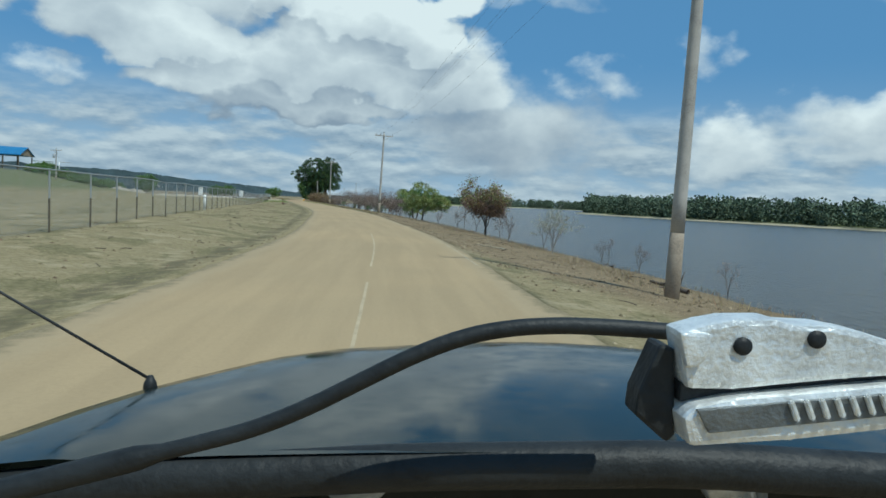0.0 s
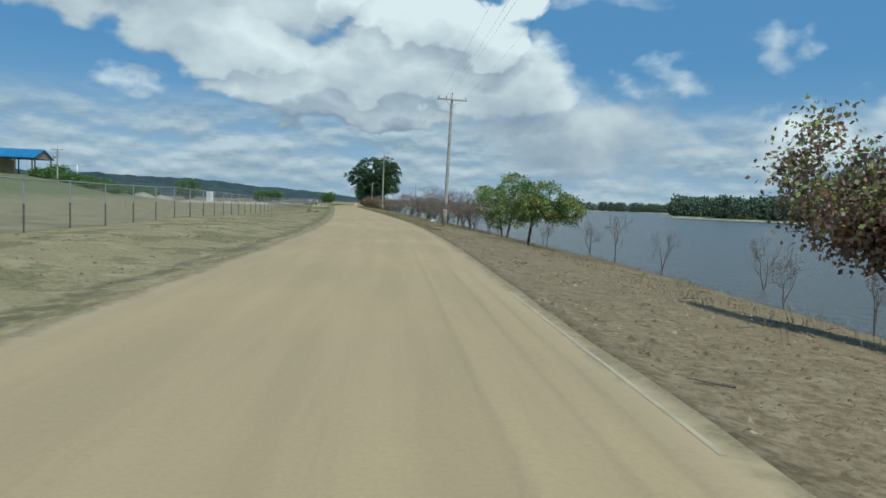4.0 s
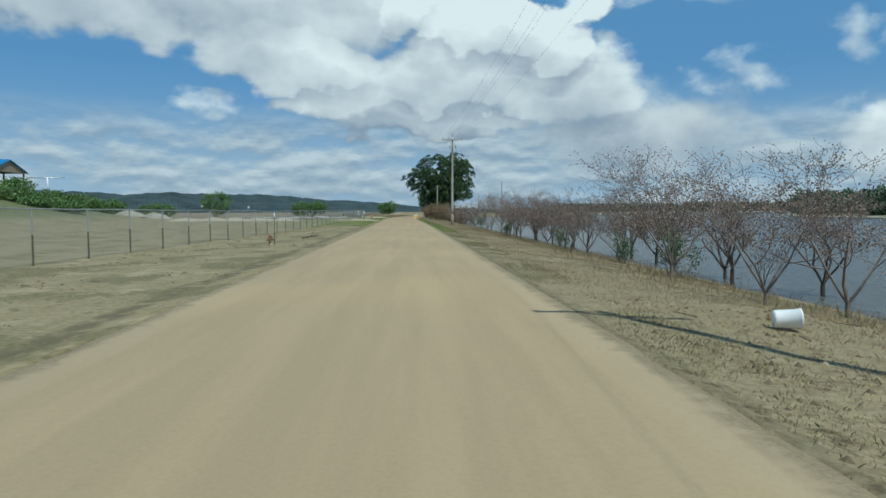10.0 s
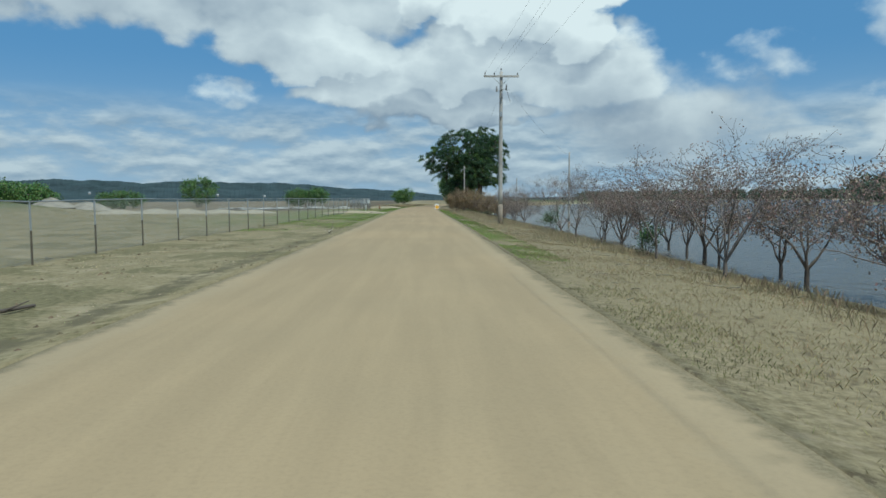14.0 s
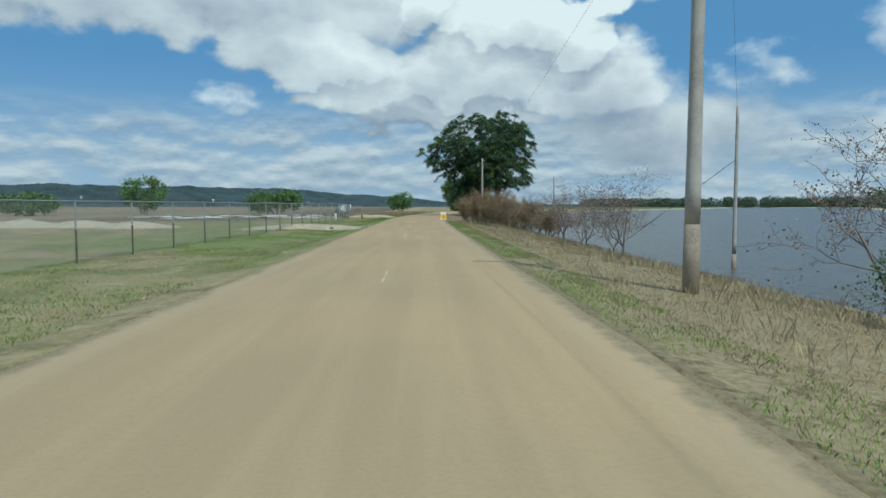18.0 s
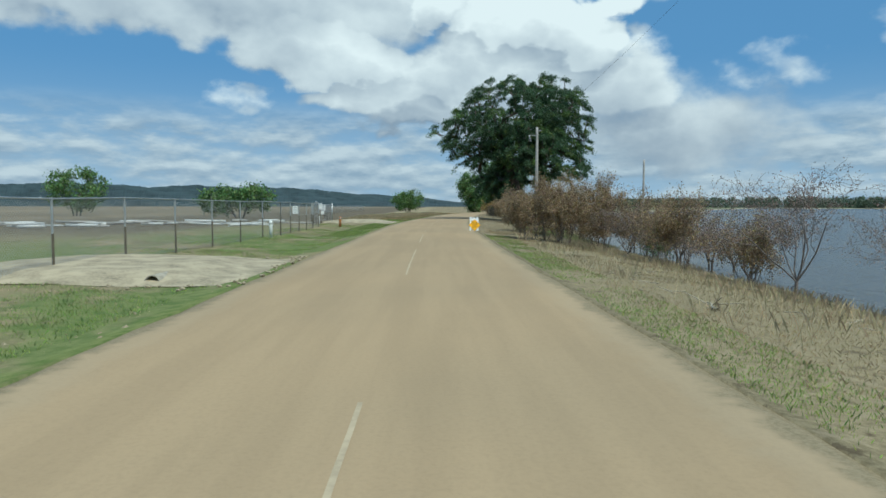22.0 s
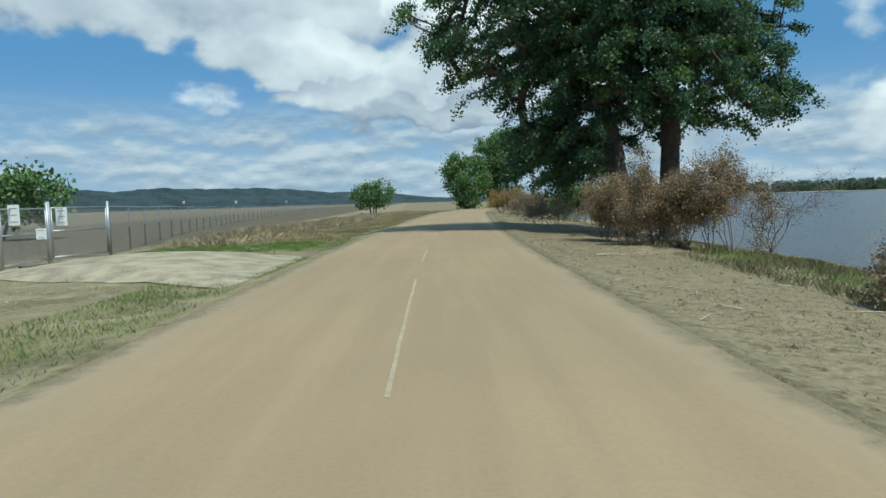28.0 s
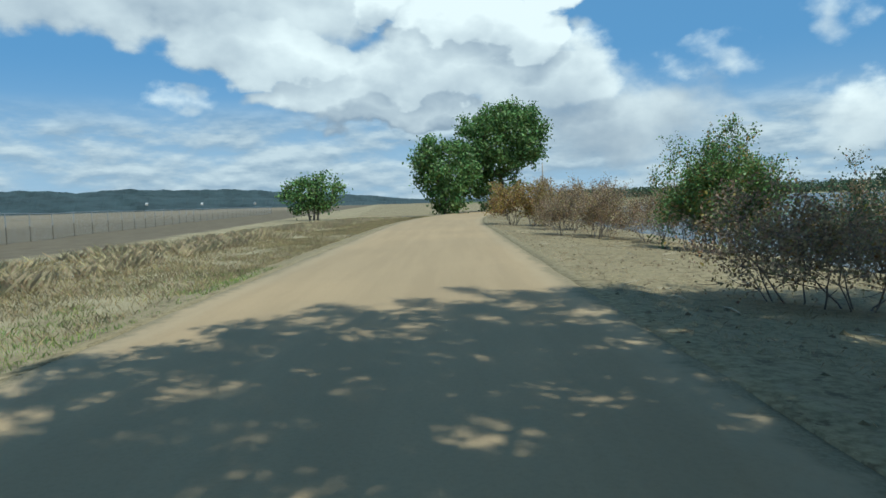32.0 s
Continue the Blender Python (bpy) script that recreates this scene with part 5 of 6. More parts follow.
def heap(name, x, y, sx, sy, h, mat, seed, label, cat):
    n_ = 26
    rng = np.random.default_rng(seed)
    g = np.linspace(-1, 1, n_)
    X, Y = np.meshgrid(g, g)
    r = np.sqrt(X ** 2 + Y ** 2)
    Z = h * np.clip(1 - r, 0, None) ** 0.8 * (1 + 0.18 * bumps(X * 3, Y * 3, 1.0, seed)) + 0.03 * rng.normal(size=X.shape) * (r < 1)
    V = np.stack([X * sx, Y * sy, Z - 0.1], -1).reshape(-1, 3)
    ob = mesh_object(name, V, grid_faces(n_, n_), mat, None, True)
    ob.location = (x, y, float(ground_z(x, y)))
    tagged(ob, label, cat, "heaps in the yard")


M_GRAVEL = material("pale_gravel", (0.36, 0.31, 0.225), 0.9, 0.2, 2.0, 25, 0.8)
for i, (x, y, sx, sy, h) in enumerate(((-21.5, 187.5, 3.6, 3.2, 0.62), (-25.6, 188.5, 3.8, 3.2, 0.7), (-29.8, 188, 3.8, 3.4, 0.66), (-34.0, 189, 4, 3.4, 0.7), (-38.4, 188, 4, 3.4, 0.62))):
    heap("gravel_heap", x, y, sx, sy, h, M_GRAVEL, i + 1, "low heap of pale crushed gravel in the yard", "gravel heap")
M_RUBBLE = material("broken_concrete", (0.27, 0.24, 0.19), 0.9, 0.35, 1.0, 8, 0.8)
for i, (x, y) in enumerate(((-52.5, 199), (-48.6, 201.5))):
    heap("rubble_heap", x, y, 3.2, 3.0, 1.4, M_RUBBLE, i + 11, "tall heap of broken concrete rubble near bushes", "rubble heap")
M_PIPE = material("white_pipe", (0.58, 0.57, 0.53), 0.4, 0.08, 2, 20, 0.05)
rng_p = np.random.default_rng(17)
for i in range(46):
    x, y = (-27.5 + rng_p.uniform(-6, 5.5), 220 + rng_p.uniform(-7, 8)) if i < 28 else (-16.5 + rng_p.uniform(-5.5, 4.0), 226 + rng_p.uniform(-5, 6))
    L_, r = rng_p.uniform(1.0, 3.6), rng_p.uniform(0.06, 0.12)
    a = rng_p.choice([0.15, 0.2, 1.4, 0.9]) + rng_p.normal() * 0.15
    ob = empty("scrap_pipe", x, y, float(ground_z(x, y)) + r + 0.02 + rng_p.uniform(0, 0.25))
    k = np.arange(10) * 2 * np.pi / 10
    d = np.array([math.cos(a), math.sin(a), rng_p.normal() * 0.02])
    e = np.array([-math.sin(a), math.cos(a), 0])
    ring = lambda rr, s: d * s + rr * (np.cos(k)[:, None] * e + np.sin(k)[:, None] * np.array([0, 0, 1.0]))
    V = np.concatenate([ring(r, -L_ / 2), ring(r, L_ / 2), ring(r * 0.85, L_ / 2), ring(r * 0.85, -L_ / 2)])
    F = [(p * 10 + j, p * 10 + (j + 1) % 10, ((p + 1) % 4) * 10 + (j + 1) % 10, ((p + 1) % 4) * 10 + j) for p in range(4) for j in range(10)]
    part("pipe", V, F, M_PIPE if i % 3 else M_WOOD, ob, False)
    tagged(ob, "length of white plastic pipe lying in the fenced yard", "pipe", "pipes in the yard")


# ---- warning sign ----
def warning_sign(x, y):
    ob = empty("warning_sign", x, y, float(ground_z(x, y)), -4)
    w, h = 0.56, 0.96
    for side in (-1, 1):
        leg = empty("a_frame", 0, 0, 0)
        leg.parent = ob
        leg.matrix_local = pose(0, side * 0.02, h - 0.02, side * 13, 0, 0)
        panel = leg
        for sx in (-1, 1):
            box("upright", (sx * (w / 2 - 0.05), 0, -h / 2), (0.1, 0.05, h), M_WHITE, panel, 0.012)
            box("handle_post", (sx * (w / 2 - 0.07), 0, 0.03), (0.14, 0.05, 0.1), M_WHITE, panel, 0.012)
        box("crossbar", (0, 0, -0.08), (w - 0.2, 0.045, 0.14), M_WHITE, panel, 0.01)
        box("crossbar", (0, 0, -h + 0.1), (w - 0.2, 0.045, 0.16), M_WHITE, panel, 0.01)
        box("centre_handle", (0, 0, 0.01), (0.16, 0.045, 0.08), M_WHITE, panel, 0.012)
    d = 0.53
    plate = box("plate", (0.04, -0.165, 0.52), (d, 0.012, d), M_YELLOW, ob, 0.004, label="yellow diamond plate with black words")
    plate.matrix_local = pose(0.04, -0.165, 0.52, -13, 0, 0) @ pose(0, 0, 0, 0, 45, 0)
    for i, word in enumerate(("WATER", "OVER", "ROAD")):
        cu = bpy.data.curves.new("lettering", "FONT")
        cu.body, cu.size, cu.align_x, cu.align_y, cu.extrude = word, 0.112, "CENTER", "CENTER", 0.002
        me = bpy.data.meshes.new_from_object(bpy.data.objects.new("lettering", cu))
        me.materials.clear()
        me.materials.append(M_BLACK)
        t = new("lettering", me)
        t.parent = ob
        t.matrix_local = pose(0.04, -0.165, 0.52, -13, 0, 0) @ pose(0, -0.012, 0.118 - 0.118 * i, 90, 0, 0)
    tagged(ob, "yellow diamond sign reading WATER OVER ROAD on white folding stand", "sign")


warning_sign(2.15, 212.3)

# ---- bucket and litter on the verge ----
def bucket(x, y):
    ob = empty("bucket", x, y, float(ground_z(x, y)) + 0.15, -15)
    ob.matrix_world = ob.matrix_world @ pose(0, 0, 0, 0, 88, 0)
    rings = [(0.125, 0.0), (0.128, 0.02), (0.145, 0.34), (0.155, 0.345), (0.155, 0.37), (0.14, 0.37), (0.12, 0.03)]
    lathe("pail", rings, M_WHITE, ob, sides=18)
    V, F = tubes([((0.15 * math.cos(a), 0.15 * math.sin(a), 0.33 + 0.1 * math.sin(a)), (0.15 * math.cos(b), 0.15 * math.sin(b), 0.33 + 0.1 * math.sin(b)), 0.004, 0.004) for a, b in zip(np.linspace(0, 3.1, 9)[:-1], np.linspace(0, 3.1, 9)[1:])], 5)
    part("wire_handle", V, F, M_STEEL, ob, False)
    tagged(ob, "white plastic bucket lying on its side in dry grass", "bucket")


bucket(5.0, 74.7)


def log(x, y, rz, length, r, mat, label, seed, name="fallen_branch"):
    rng = np.random.default_rng(seed)
    ob = empty(name, x, y, float(ground_z(x, y)) + r * 0.8, rz)
    f = np.linspace(-0.5, 0.5, 9)
    pts = np.stack([f * length, 0.06 * length * bumps(f * 5, f, 1.0, seed), np.zeros(9)], -1)
    w = np.array(ob.matrix_world.to_3x3())[:2, :2]
    xy = pts[:, :2] @ w.T
    pts[:, 2] = ground_z(x + xy[:, 0], y + xy[:, 1]) - ground_z(x, y) + 0.01
    V, F = tubes([(pts[i], pts[i + 1], r * (1 - 0.06 * i), r * (1 - 0.06 * (i + 1))) for i in range(8)], 7)
    part("limb", V, F, mat, ob, False)
    for i in range(3):
        k = rng.integers(2, 7)
        q = pts[k] + np.array([rng.normal() * 0.3, rng.normal() * 0.3, abs(rng.normal()) * 0.25])
        rod("twig", pts[k], q, r * 0.4, r * 0.15, mat, ob, 5)
    tagged(ob, label, "branch", "fallen branches")


M_DRIFT = material("bleached_driftwood", (0.46, 0.40, 0.30), 0.9, 0.2, 2, 25, 0.5)
log(-0.6, 1.8, 118, 1.5, 0.026, M_DRIFT, "long bleached driftwood branch on the slope", 1)
log(-4.95, 136.0, 100, 4.2, 0.035, M_DRIFT, "pale crooked driftwood branch beside the road", 2)
log(-6.4, 109.4, 78, 2.8, 0.05, M_BARK, "dark driftwood branch on the dried silt verge", 9)
log(1.9, -7.0, 100, 1.6, 0.08, M_BARK, "dark broken branch washed up at the pole", 3)
log(6.2, 4.4, 60, 1.2, 0.05, M_BARK, "dark broken branch at the water's edge", 4)
log(-11.8, 233.4, 20, 1.8, 0.09, M_BARK, "dark driftwood piled below the gate", 5)
log(-11.2, 238.0, 80, 2.2, 0.08, M_BARK, "dark driftwood piled below the gate", 6)
log(5.0, 236.0, 30, 1.2, 0.025, M_DRIFT, "pale branch lying under the cottonwood", 7)
log(4.4, 180.0, 75, 1.0, 0.03, M_DRIFT, "pale stick lying in dry grass", 8)

# ---- pavilion on the bank ----
def pavilion(x, y):
    z = float(ground_z(x, y))
    ob = empty("pavilion", x, y, z - 0.05, 0)
    W, D, E, R = 30.0, 13.0, 4.6, 7.0
    V = [(-W, -D / 2, E), (0, -D / 2, E), (0, D / 2, E), (-W, D / 2, E), (-W, 0, R), (0, 0, R),
         (-W, -D / 2, E + .22), (0, -D / 2, E + .22), (0, D / 2, E + .22), (-W, D / 2, E + .22), (-W, 0, R + .22), (0, 0, R + .22)]
    F = [(6, 7, 11, 10), (8, 9, 10, 11), (0, 4, 5, 1), (2, 5, 4, 3), (0, 1, 7, 6), (2, 3, 9, 8), (1, 5, 11, 7), (5, 2, 8, 11), (4, 0, 6, 10), (3, 4, 10, 9)]
    roof = part("roof", V, F, M_BLUE, ob, True, "blue sheet-metal gable roof")
    for i in range(30):
        px = -W + 0.5 + i * 1.0
        V2, F2 = tubes([(np.array([px, -D / 2, E + .25]), np.array([px, 0, R + .25]), 0.05, 0.05)], 4)
        part("rib", V2, F2, M_BLUE, roof, True)
    part("gable", [(-0.3, -D / 2 + .3, E), (-0.3, D / 2 - .3, E), (-0.3, 0, R), (-0.45, -D / 2 + .3, E), (-0.45, D / 2 - .3, E), (-0.45, 0, R)],
         [(0, 1, 2), (5, 4, 3), (0, 3, 4, 1), (1, 4, 5, 2), (2, 5, 3, 0)], material("tan_boarding", (0.30, 0.24, 0.17), 0.8, 0.15, 1, 12, 0.2), ob)
    for i in range(8):
        for sy in (-1, 1):
            box("column", (-0.7 - i * 4.1, sy * (D / 2 - 0.5), E / 2), (0.28, 0.28, E), M_POST, ob, 0.02)
    box("store_room", (-18.9, 0, 2.2), (19, 11, 4.4), M_TAN, ob, 0.03, label="tan masonry room under the roof")
    box("doorway", (-12.0, -5.52, 1.05), (1.0, 0.06, 2.1), M_POST, ob, 0.01)
    tagged(ob, "open pavilion with blue metal roof and tan room on bank", "pavilion")


pavilion(-80.5, 211.0)
goal = empty("goal_frame", -74.5, 205.0, float(ground_z(-74.5, 205.0)))
for px in (0, 4.2):
    rod("goal_post", (px, 0, -0.1), (px, 0, 3.4), 0.14, 0.14, M_WHITE, goal, 8)
rod("goal_bar", (-3.0, 0, 3.3), (7.5, 0, 3.3), 0.09, 0.09, M_STEEL, goal, 8)
tagged(goal, "tall white post frame standing beside the pavilion", "post frame")

# ---- road marks ----
def mark(y0, y1, u, w, label, mat, group="faded road marks"):
    ys = np.linspace(y0, y1, max(3, int((y1 - y0) / 0.6)))
    cx = road_x(ys)
    rng = np.random.default_rng(int(y0 * 10) % 991)
    jig = 0.005 * rng.normal(size=len(ys))
    V = np.concatenate([np.stack([cx + u - w / 2 + jig, ys, np.full(len(ys), 0.002)], -1), np.stack([cx + u + w / 2 + jig * 0.5, ys, np.full(len(ys), 0.002)], -1)])
    V[:, 2] = np.interp(np.abs(u), [0, 3.1], [0.0, -0.03]) + 0.004
    n_ = len(ys)
    ob = mesh_object("road_mark", V, [(i, n_ + i, n_ + i + 1, i + 1) for i in range(n_ - 1)], mat)
    tagged(ob, label, "road marking", group)


M_LINE = material("worn_line_paint", (0.405, 0.325, 0.21), 0.85, 0.2, 1.5, 12, 0.1)
for y0, y1 in ((149, 151.5), (168, 173.5), (183.5, 192.5), (197.0, 205.0), (209.5, 211.5), (222.5, 230.5), (234.5, 238.5), (247, 250.5)):
    mark(y0, y1, 0.0, 0.042, "faded pale centre line showing through the silt", M_LINE)
for y0, y1 in ((-22, -12), (-9, 6)):
    mark(y0, y1, 0.25, 0.05, "faint pale centre line under the silt", M_LINE)
M_EDGE = material("dried_silt_edge", (0.38, 0.315, 0.21), 0.9, 0.15, 1.5, 14, 0.3)
for y0, y1 in ((-8, 5), (16, 24)):
    mark(y0, y1, 2.95, 0.05, "pale edge line half covered with silt", M_EDGE)


# ---- gravel drives ----
def drive(name, outline, mat, label):
    """A thin raised sheet of gravel between the road and the yard."""
    P = np.array(outline, float)
    n_ = 14
    f = np.linspace(0, 1, n_)
    A = P[0] + (P[1] - P[0]) * f[:, None]
    B = P[3] + (P[2] - P[3]) * f[:, None]
    G = A[:, None] + (B - A)[:, None] * f[None, :, None]
    G[:, 0] += 0.15 * bumps(np.arange(n_), np.arange(n_) * 0, 1.1, 2.0)[:, None]
    G[:, -1] += 0.15 * bumps(np.arange(n_), np.arange(n_) * 0, 1.3, 3.0)[:, None]
    Z = ground_z(G[..., 0], G[..., 1]) + 0.24 * np.minimum(1, 7 * f * (1 - f))[None, :] * smooth(0.0, 0.3, f)[:, None] * (1 - 0.8 * smooth(0.6, 1.0, f))[:, None] + 0.012
    Z[0] = Z[-1] = np.minimum(Z[0], Z[-1]) - 0.05
    ob = mesh_object(name, np.concatenate([G, Z[..., None]], -1).reshape(-1, 3), grid_faces(n_, n_), mat, None, True)
    tagged(ob, label, "driveway", kind="structure")


M_PALE_GRAVEL = material("drive_gravel", (0.33, 0.275, 0.18), 0.9, 0.38, 1.6, 14, 1.0)
drive("driveway_1", [(-4.3, 182.3), (-12.5, 182.0), (-12.5, 187.6), (-4.3, 189.6)], M_PALE_GRAVEL, "pale gravel drive over a culvert")
drive("driveway_2", [(-3.7, 231.0), (-12.3, 235.2), (-12.2, 242.0), (-3.5, 239.5)], M_PALE_GRAVEL, "pale gravel drive leading to the yard gate")
rng_s = np.random.default_rng(23)
stone_mesh = []
for k in range(4):
    bm = bmesh.new()
    bmesh.ops.create_icosphere(bm, subdivisions=1, radius=1.0)
    for v in bm.verts:
        v.co *= 1 + 0.35 * (rng_s.uniform() - 0.5)
        v.co.z *= 0.6
    me = bpy.data.meshes.new("stone")
    bm.to_mesh(me)
    bm.free()
    me.materials.append(M_PALE_GRAVEL)
    stone_mesh.append(me)
heap_of_stones = empty("loose_stones", -5.0, 184.5, 0)
for i in range(290):
    x, y = -4.1 - abs(rng_s.normal()) * 2.6, rng_s.uniform(181.6, 190.0)
    o = new("stone", stone_mesh[i % 4])
    o.parent = heap_of_stones
    r = rng_s.uniform(0.025, 0.075)
    o.location, o.scale = (x + 5.0, y - 184.5, float(ground_z(x, y)) + r * 0.3), (r, r, r)
tagged(heap_of_stones, "loose pale stones scattered on the gravel drive", "stones")


# ---- grass and weeds ----
def blades(name, pts, height, width, mat, label, seed, lean=0.35, per=1):
    rng = np.random.default_rng(seed)
    pts = np.repeat(np.asarray(pts, float), per, 0)
    n_ = len(pts)
    pts = pts + np.concatenate([rng.normal(size=(n_, 2)) * 0.05 * (per > 1), np.zeros((n_, 1))], 1)
    a = rng.uniform(0, 6.283, n_)
    h = (np.asarray(height) if np.ndim(height) else np.full(n_, height)) * rng.uniform(0.5, 1.3, n_)
    t = np.stack([np.cos(a), np.sin(a), np.zeros(n_)], -1)
    b = rng.uniform(0, 6.283, n_)
    d = np.stack([np.cos(b), np.sin(b), np.zeros(n_)], -1) * (lean * h * rng.uniform(0.2, 1.4, n_))[:, None]
    w = width * rng.uniform(0.6, 1.4, (n_, 1))
    up = np.array([0, 0, 1.0])
    V = np.stack([pts - t * w, pts + t * w, pts + d * 0.4 + up * (h * 0.6)[:, None] + t * w * 0.6, pts + d + up * h[:, None]], 1).reshape(-1, 3)
    base = np.arange(n_)[:, None] * 4
    F = np.concatenate([base + np.array([[0, 1, 2]]), base + np.array([[0, 2, 3]])], 0)
    ob = mesh_object(name, V, F, mat)
    tagged(ob, label, "grass", kind="stuff")


def scatter(n_, y0, y1, u0, u1, seed, patch=None, keep=0.0):
    """Points on the ground in a strip beside the road, thinned into patches."""
    rng = np.random.default_rng(seed)
    y = rng.uniform(y0, y1, n_)
    u = rng.uniform(u0, u1, n_)
    x = road_x(y) + u
    if patch:
        k = bumps(x, y, patch, seed * 0.7) + 0.6 * bumps(x, y, patch * 0.3, seed * 1.3) > keep + rng.normal(size=n_) * 0.25
        x, y = x[k], y[k]
    z = ground_z(x, y)
    ok = z > WATER - 0.35
    return np.stack([x, y, z - 0.015], -1)[ok]


M_DRY = material("dry_grass", (0.5, 0.4, 0.22), 0.85, 0.3, 0.5, 6, 0, island=0.7, thin=0.5, upright=True)
M_FADED = material("faded_grass", (0.50, 0.41, 0.21), 0.85, 0.3, 0.5, 6, 0, island=0.8, thin=0.5, upright=True)
M_EARTHWEED = material("flattened_weed", (0.42, 0.33, 0.2), 0.85, 0.3, 0.5, 6, 0, island=0.6, thin=0.5, upright=True)
M_STRAW = material("straw", (0.66, 0.55, 0.33), 0.8, 0.25, 0.5, 6, 0, island=0.6, thin=0.5, upright=True)
M_BROWNWEED = material("brown_weed", (0.44, 0.345, 0.2), 0.85, 0.3, 0.5, 6, 0, island=0.8, thin=0.5, upright=True)
M_GRASS = material("green_grass", (0.28, 0.40, 0.09), 0.7, 0.3, 0.5, 6, 0, island=0.8, thin=0.5, upright=True)
M_OLIVE = material("olive_weed", (0.3, 0.285, 0.13), 0.8, 0.3, 0.5, 6, 0, island=0.8, thin=0.5, upright=True)

blades("dry_grass", scatter(110000, -30, 75, 3.6, 12.5, 1, 2.0, -0.1), 0.04, 0.003, M_EARTHWEED, "sparse flattened brown grass on the slope", 1, 1.2)
blades("dry_grass", scatter(15000, -30, 75, 6.4, 12.5, 2, 1.2, 0.2), 0.22, 0.0016, M_BROWNWEED, "thin dry weeds standing along the water", 2, 0.3)
blades("dry_grass", scatter(270000, 62, 215, 4.0, 11.5, 3, 2.4, -0.6), 0.06, 0.0028, M_DRY, "dry tan grass covering the verge and slope", 3, 0.8)
blades("dry_weed", scatter(42000, 76, 200, 6.6, 12.5, 4, 1.4, 0.3), 0.24, 0.0017, M_BROWNWEED, "brown weeds below the half-dead trees", 4, 0.4)
blades("straw", scatter(26000, 128, 215, 4.8, 10.5, 5, 1.2, 0.35), 0.28, 0.0018, M_STRAW, "tall pale straw stalks on the bank", 5, 0.4)
blades("green_grass", scatter(80000, 118, 206, 3.3, 4.7, 6, 2.0, -0.2), 0.055, 0.004, M_GRASS, "strip of green grass along the road edge", 6, 0.6)
blades("green_grass", scatter(200000, 138, 232, -9.8, -3.9, 7, 2.2, 0.18), 0.06, 0.004, M_GRASS, "patchy green grass between road and fence", 7, 0.7)
blades("straw", scatter(60000, 118, 232, -9.8, -3.7, 17, 1.3, 0.35), 0.05, 0.004, M_STRAW, "pale dead grass in tufts among the green", 17, 0.9)
blades("olive_grass", scatter(90000, -40, 132, -11.0, -3.5, 8, 1.4, 0.35), 0.035, 0.007, M_OLIVE, "thin olive weeds on dried silt", 8, 0.9)
blades("dry_grass", scatter(190000, 247, 330, -12.0, -3.9, 9, 2.6, -0.5), 0.11, 0.0035, M_FADED, "dry tan grass along the left verge", 9, 0.7)
blades("green_grass", scatter(60000, 205, 270, -5.6, -3.4, 10, 1.8, -0.1), 0.07, 0.004, M_GRASS, "green grass at the road edge", 10, 0.6)
blades("green_grass", scatter(42000, 241.5, 246.5, -11.4, -4.6, 15, 1.8, -0.4), 0.09, 0.004, M_GRASS, "bright green grass beside the gravel drive", 15, 0.6)
blades("olive_grass", scatter(50000, 214, 244, 7.2, 13.0, 11, 1.6, 0.1), 0.20, 0.003, M_OLIVE, "olive grass near the water under the cottonwood", 11, 0.5)
blades("green_grass", scatter(30000, 214, 240, 8.0, 13.0, 18, 1.2, 0.3), 0.16, 0.003, M_GRASS, "tufts of green grass near the water", 18, 0.5)
blades("dry_grass", scatter(190000, 205, 330, 3.5, 12.0, 12, 1.8, -0.2), 0.045, 0.0035, M_EARTHWEED, "short dry grass under the cottonwood", 12, 1.1)
blades("straw", scatter(52000, 245, 330, -11.6, -7.6, 13, 1.2, 0.2), 0.30, 0.0035, M_STRAW, "pale straw heaped along the field's edge", 13, 0.9)
blades("olive_grass", scatter(50000, 50, 122, 3.3, 4.6, 14, 1.8, 0.1), 0.05, 0.0045, M_OLIVE, "olive grass fringe along the road edge", 14, 0.7)


# ---- flood wrack: clods of earth and broken sticks ----
def clods(name, pts, size, mat, label, seed):
    """Small uneven lumps lying on the ground."""
    rng = np.random.default_rng(seed)
    n_ = len(pts)
    shape = np.array([(1, 0, 0), (0.3, 0.9, 0), (-0.8, 0.6, 0), (-0.8, -0.6, 0), (0.3, -0.9, 0), (0.15, 0.1, 0.7)])
    r = size * rng.uniform(0.4, 1.6, (n_, 1, 1)) * rng.uniform(0.6, 1.3, (n_, 6, 3))
    a = rng.uniform(0, 6.283, n_)
    V = shape[None] * r
    c, d = np.cos(a)[:, None], np.sin(a)[:, None]
    V = np.stack([V[..., 0] * c - V[..., 1] * d, V[..., 0] * d + V[..., 1] * c, V[..., 2]], -1) + pts[:, None]
    F = (np.arange(n_)[:, None, None] * 6 + np.array([(0, 1, 5), (1, 2, 5), (2, 3, 5), (3, 4, 5), (4, 0, 5)])[None]).reshape(-1, 3)
    tagged(mesh_object(name, V.reshape(-1, 3), F, mat), label, "clods", kind="stuff")


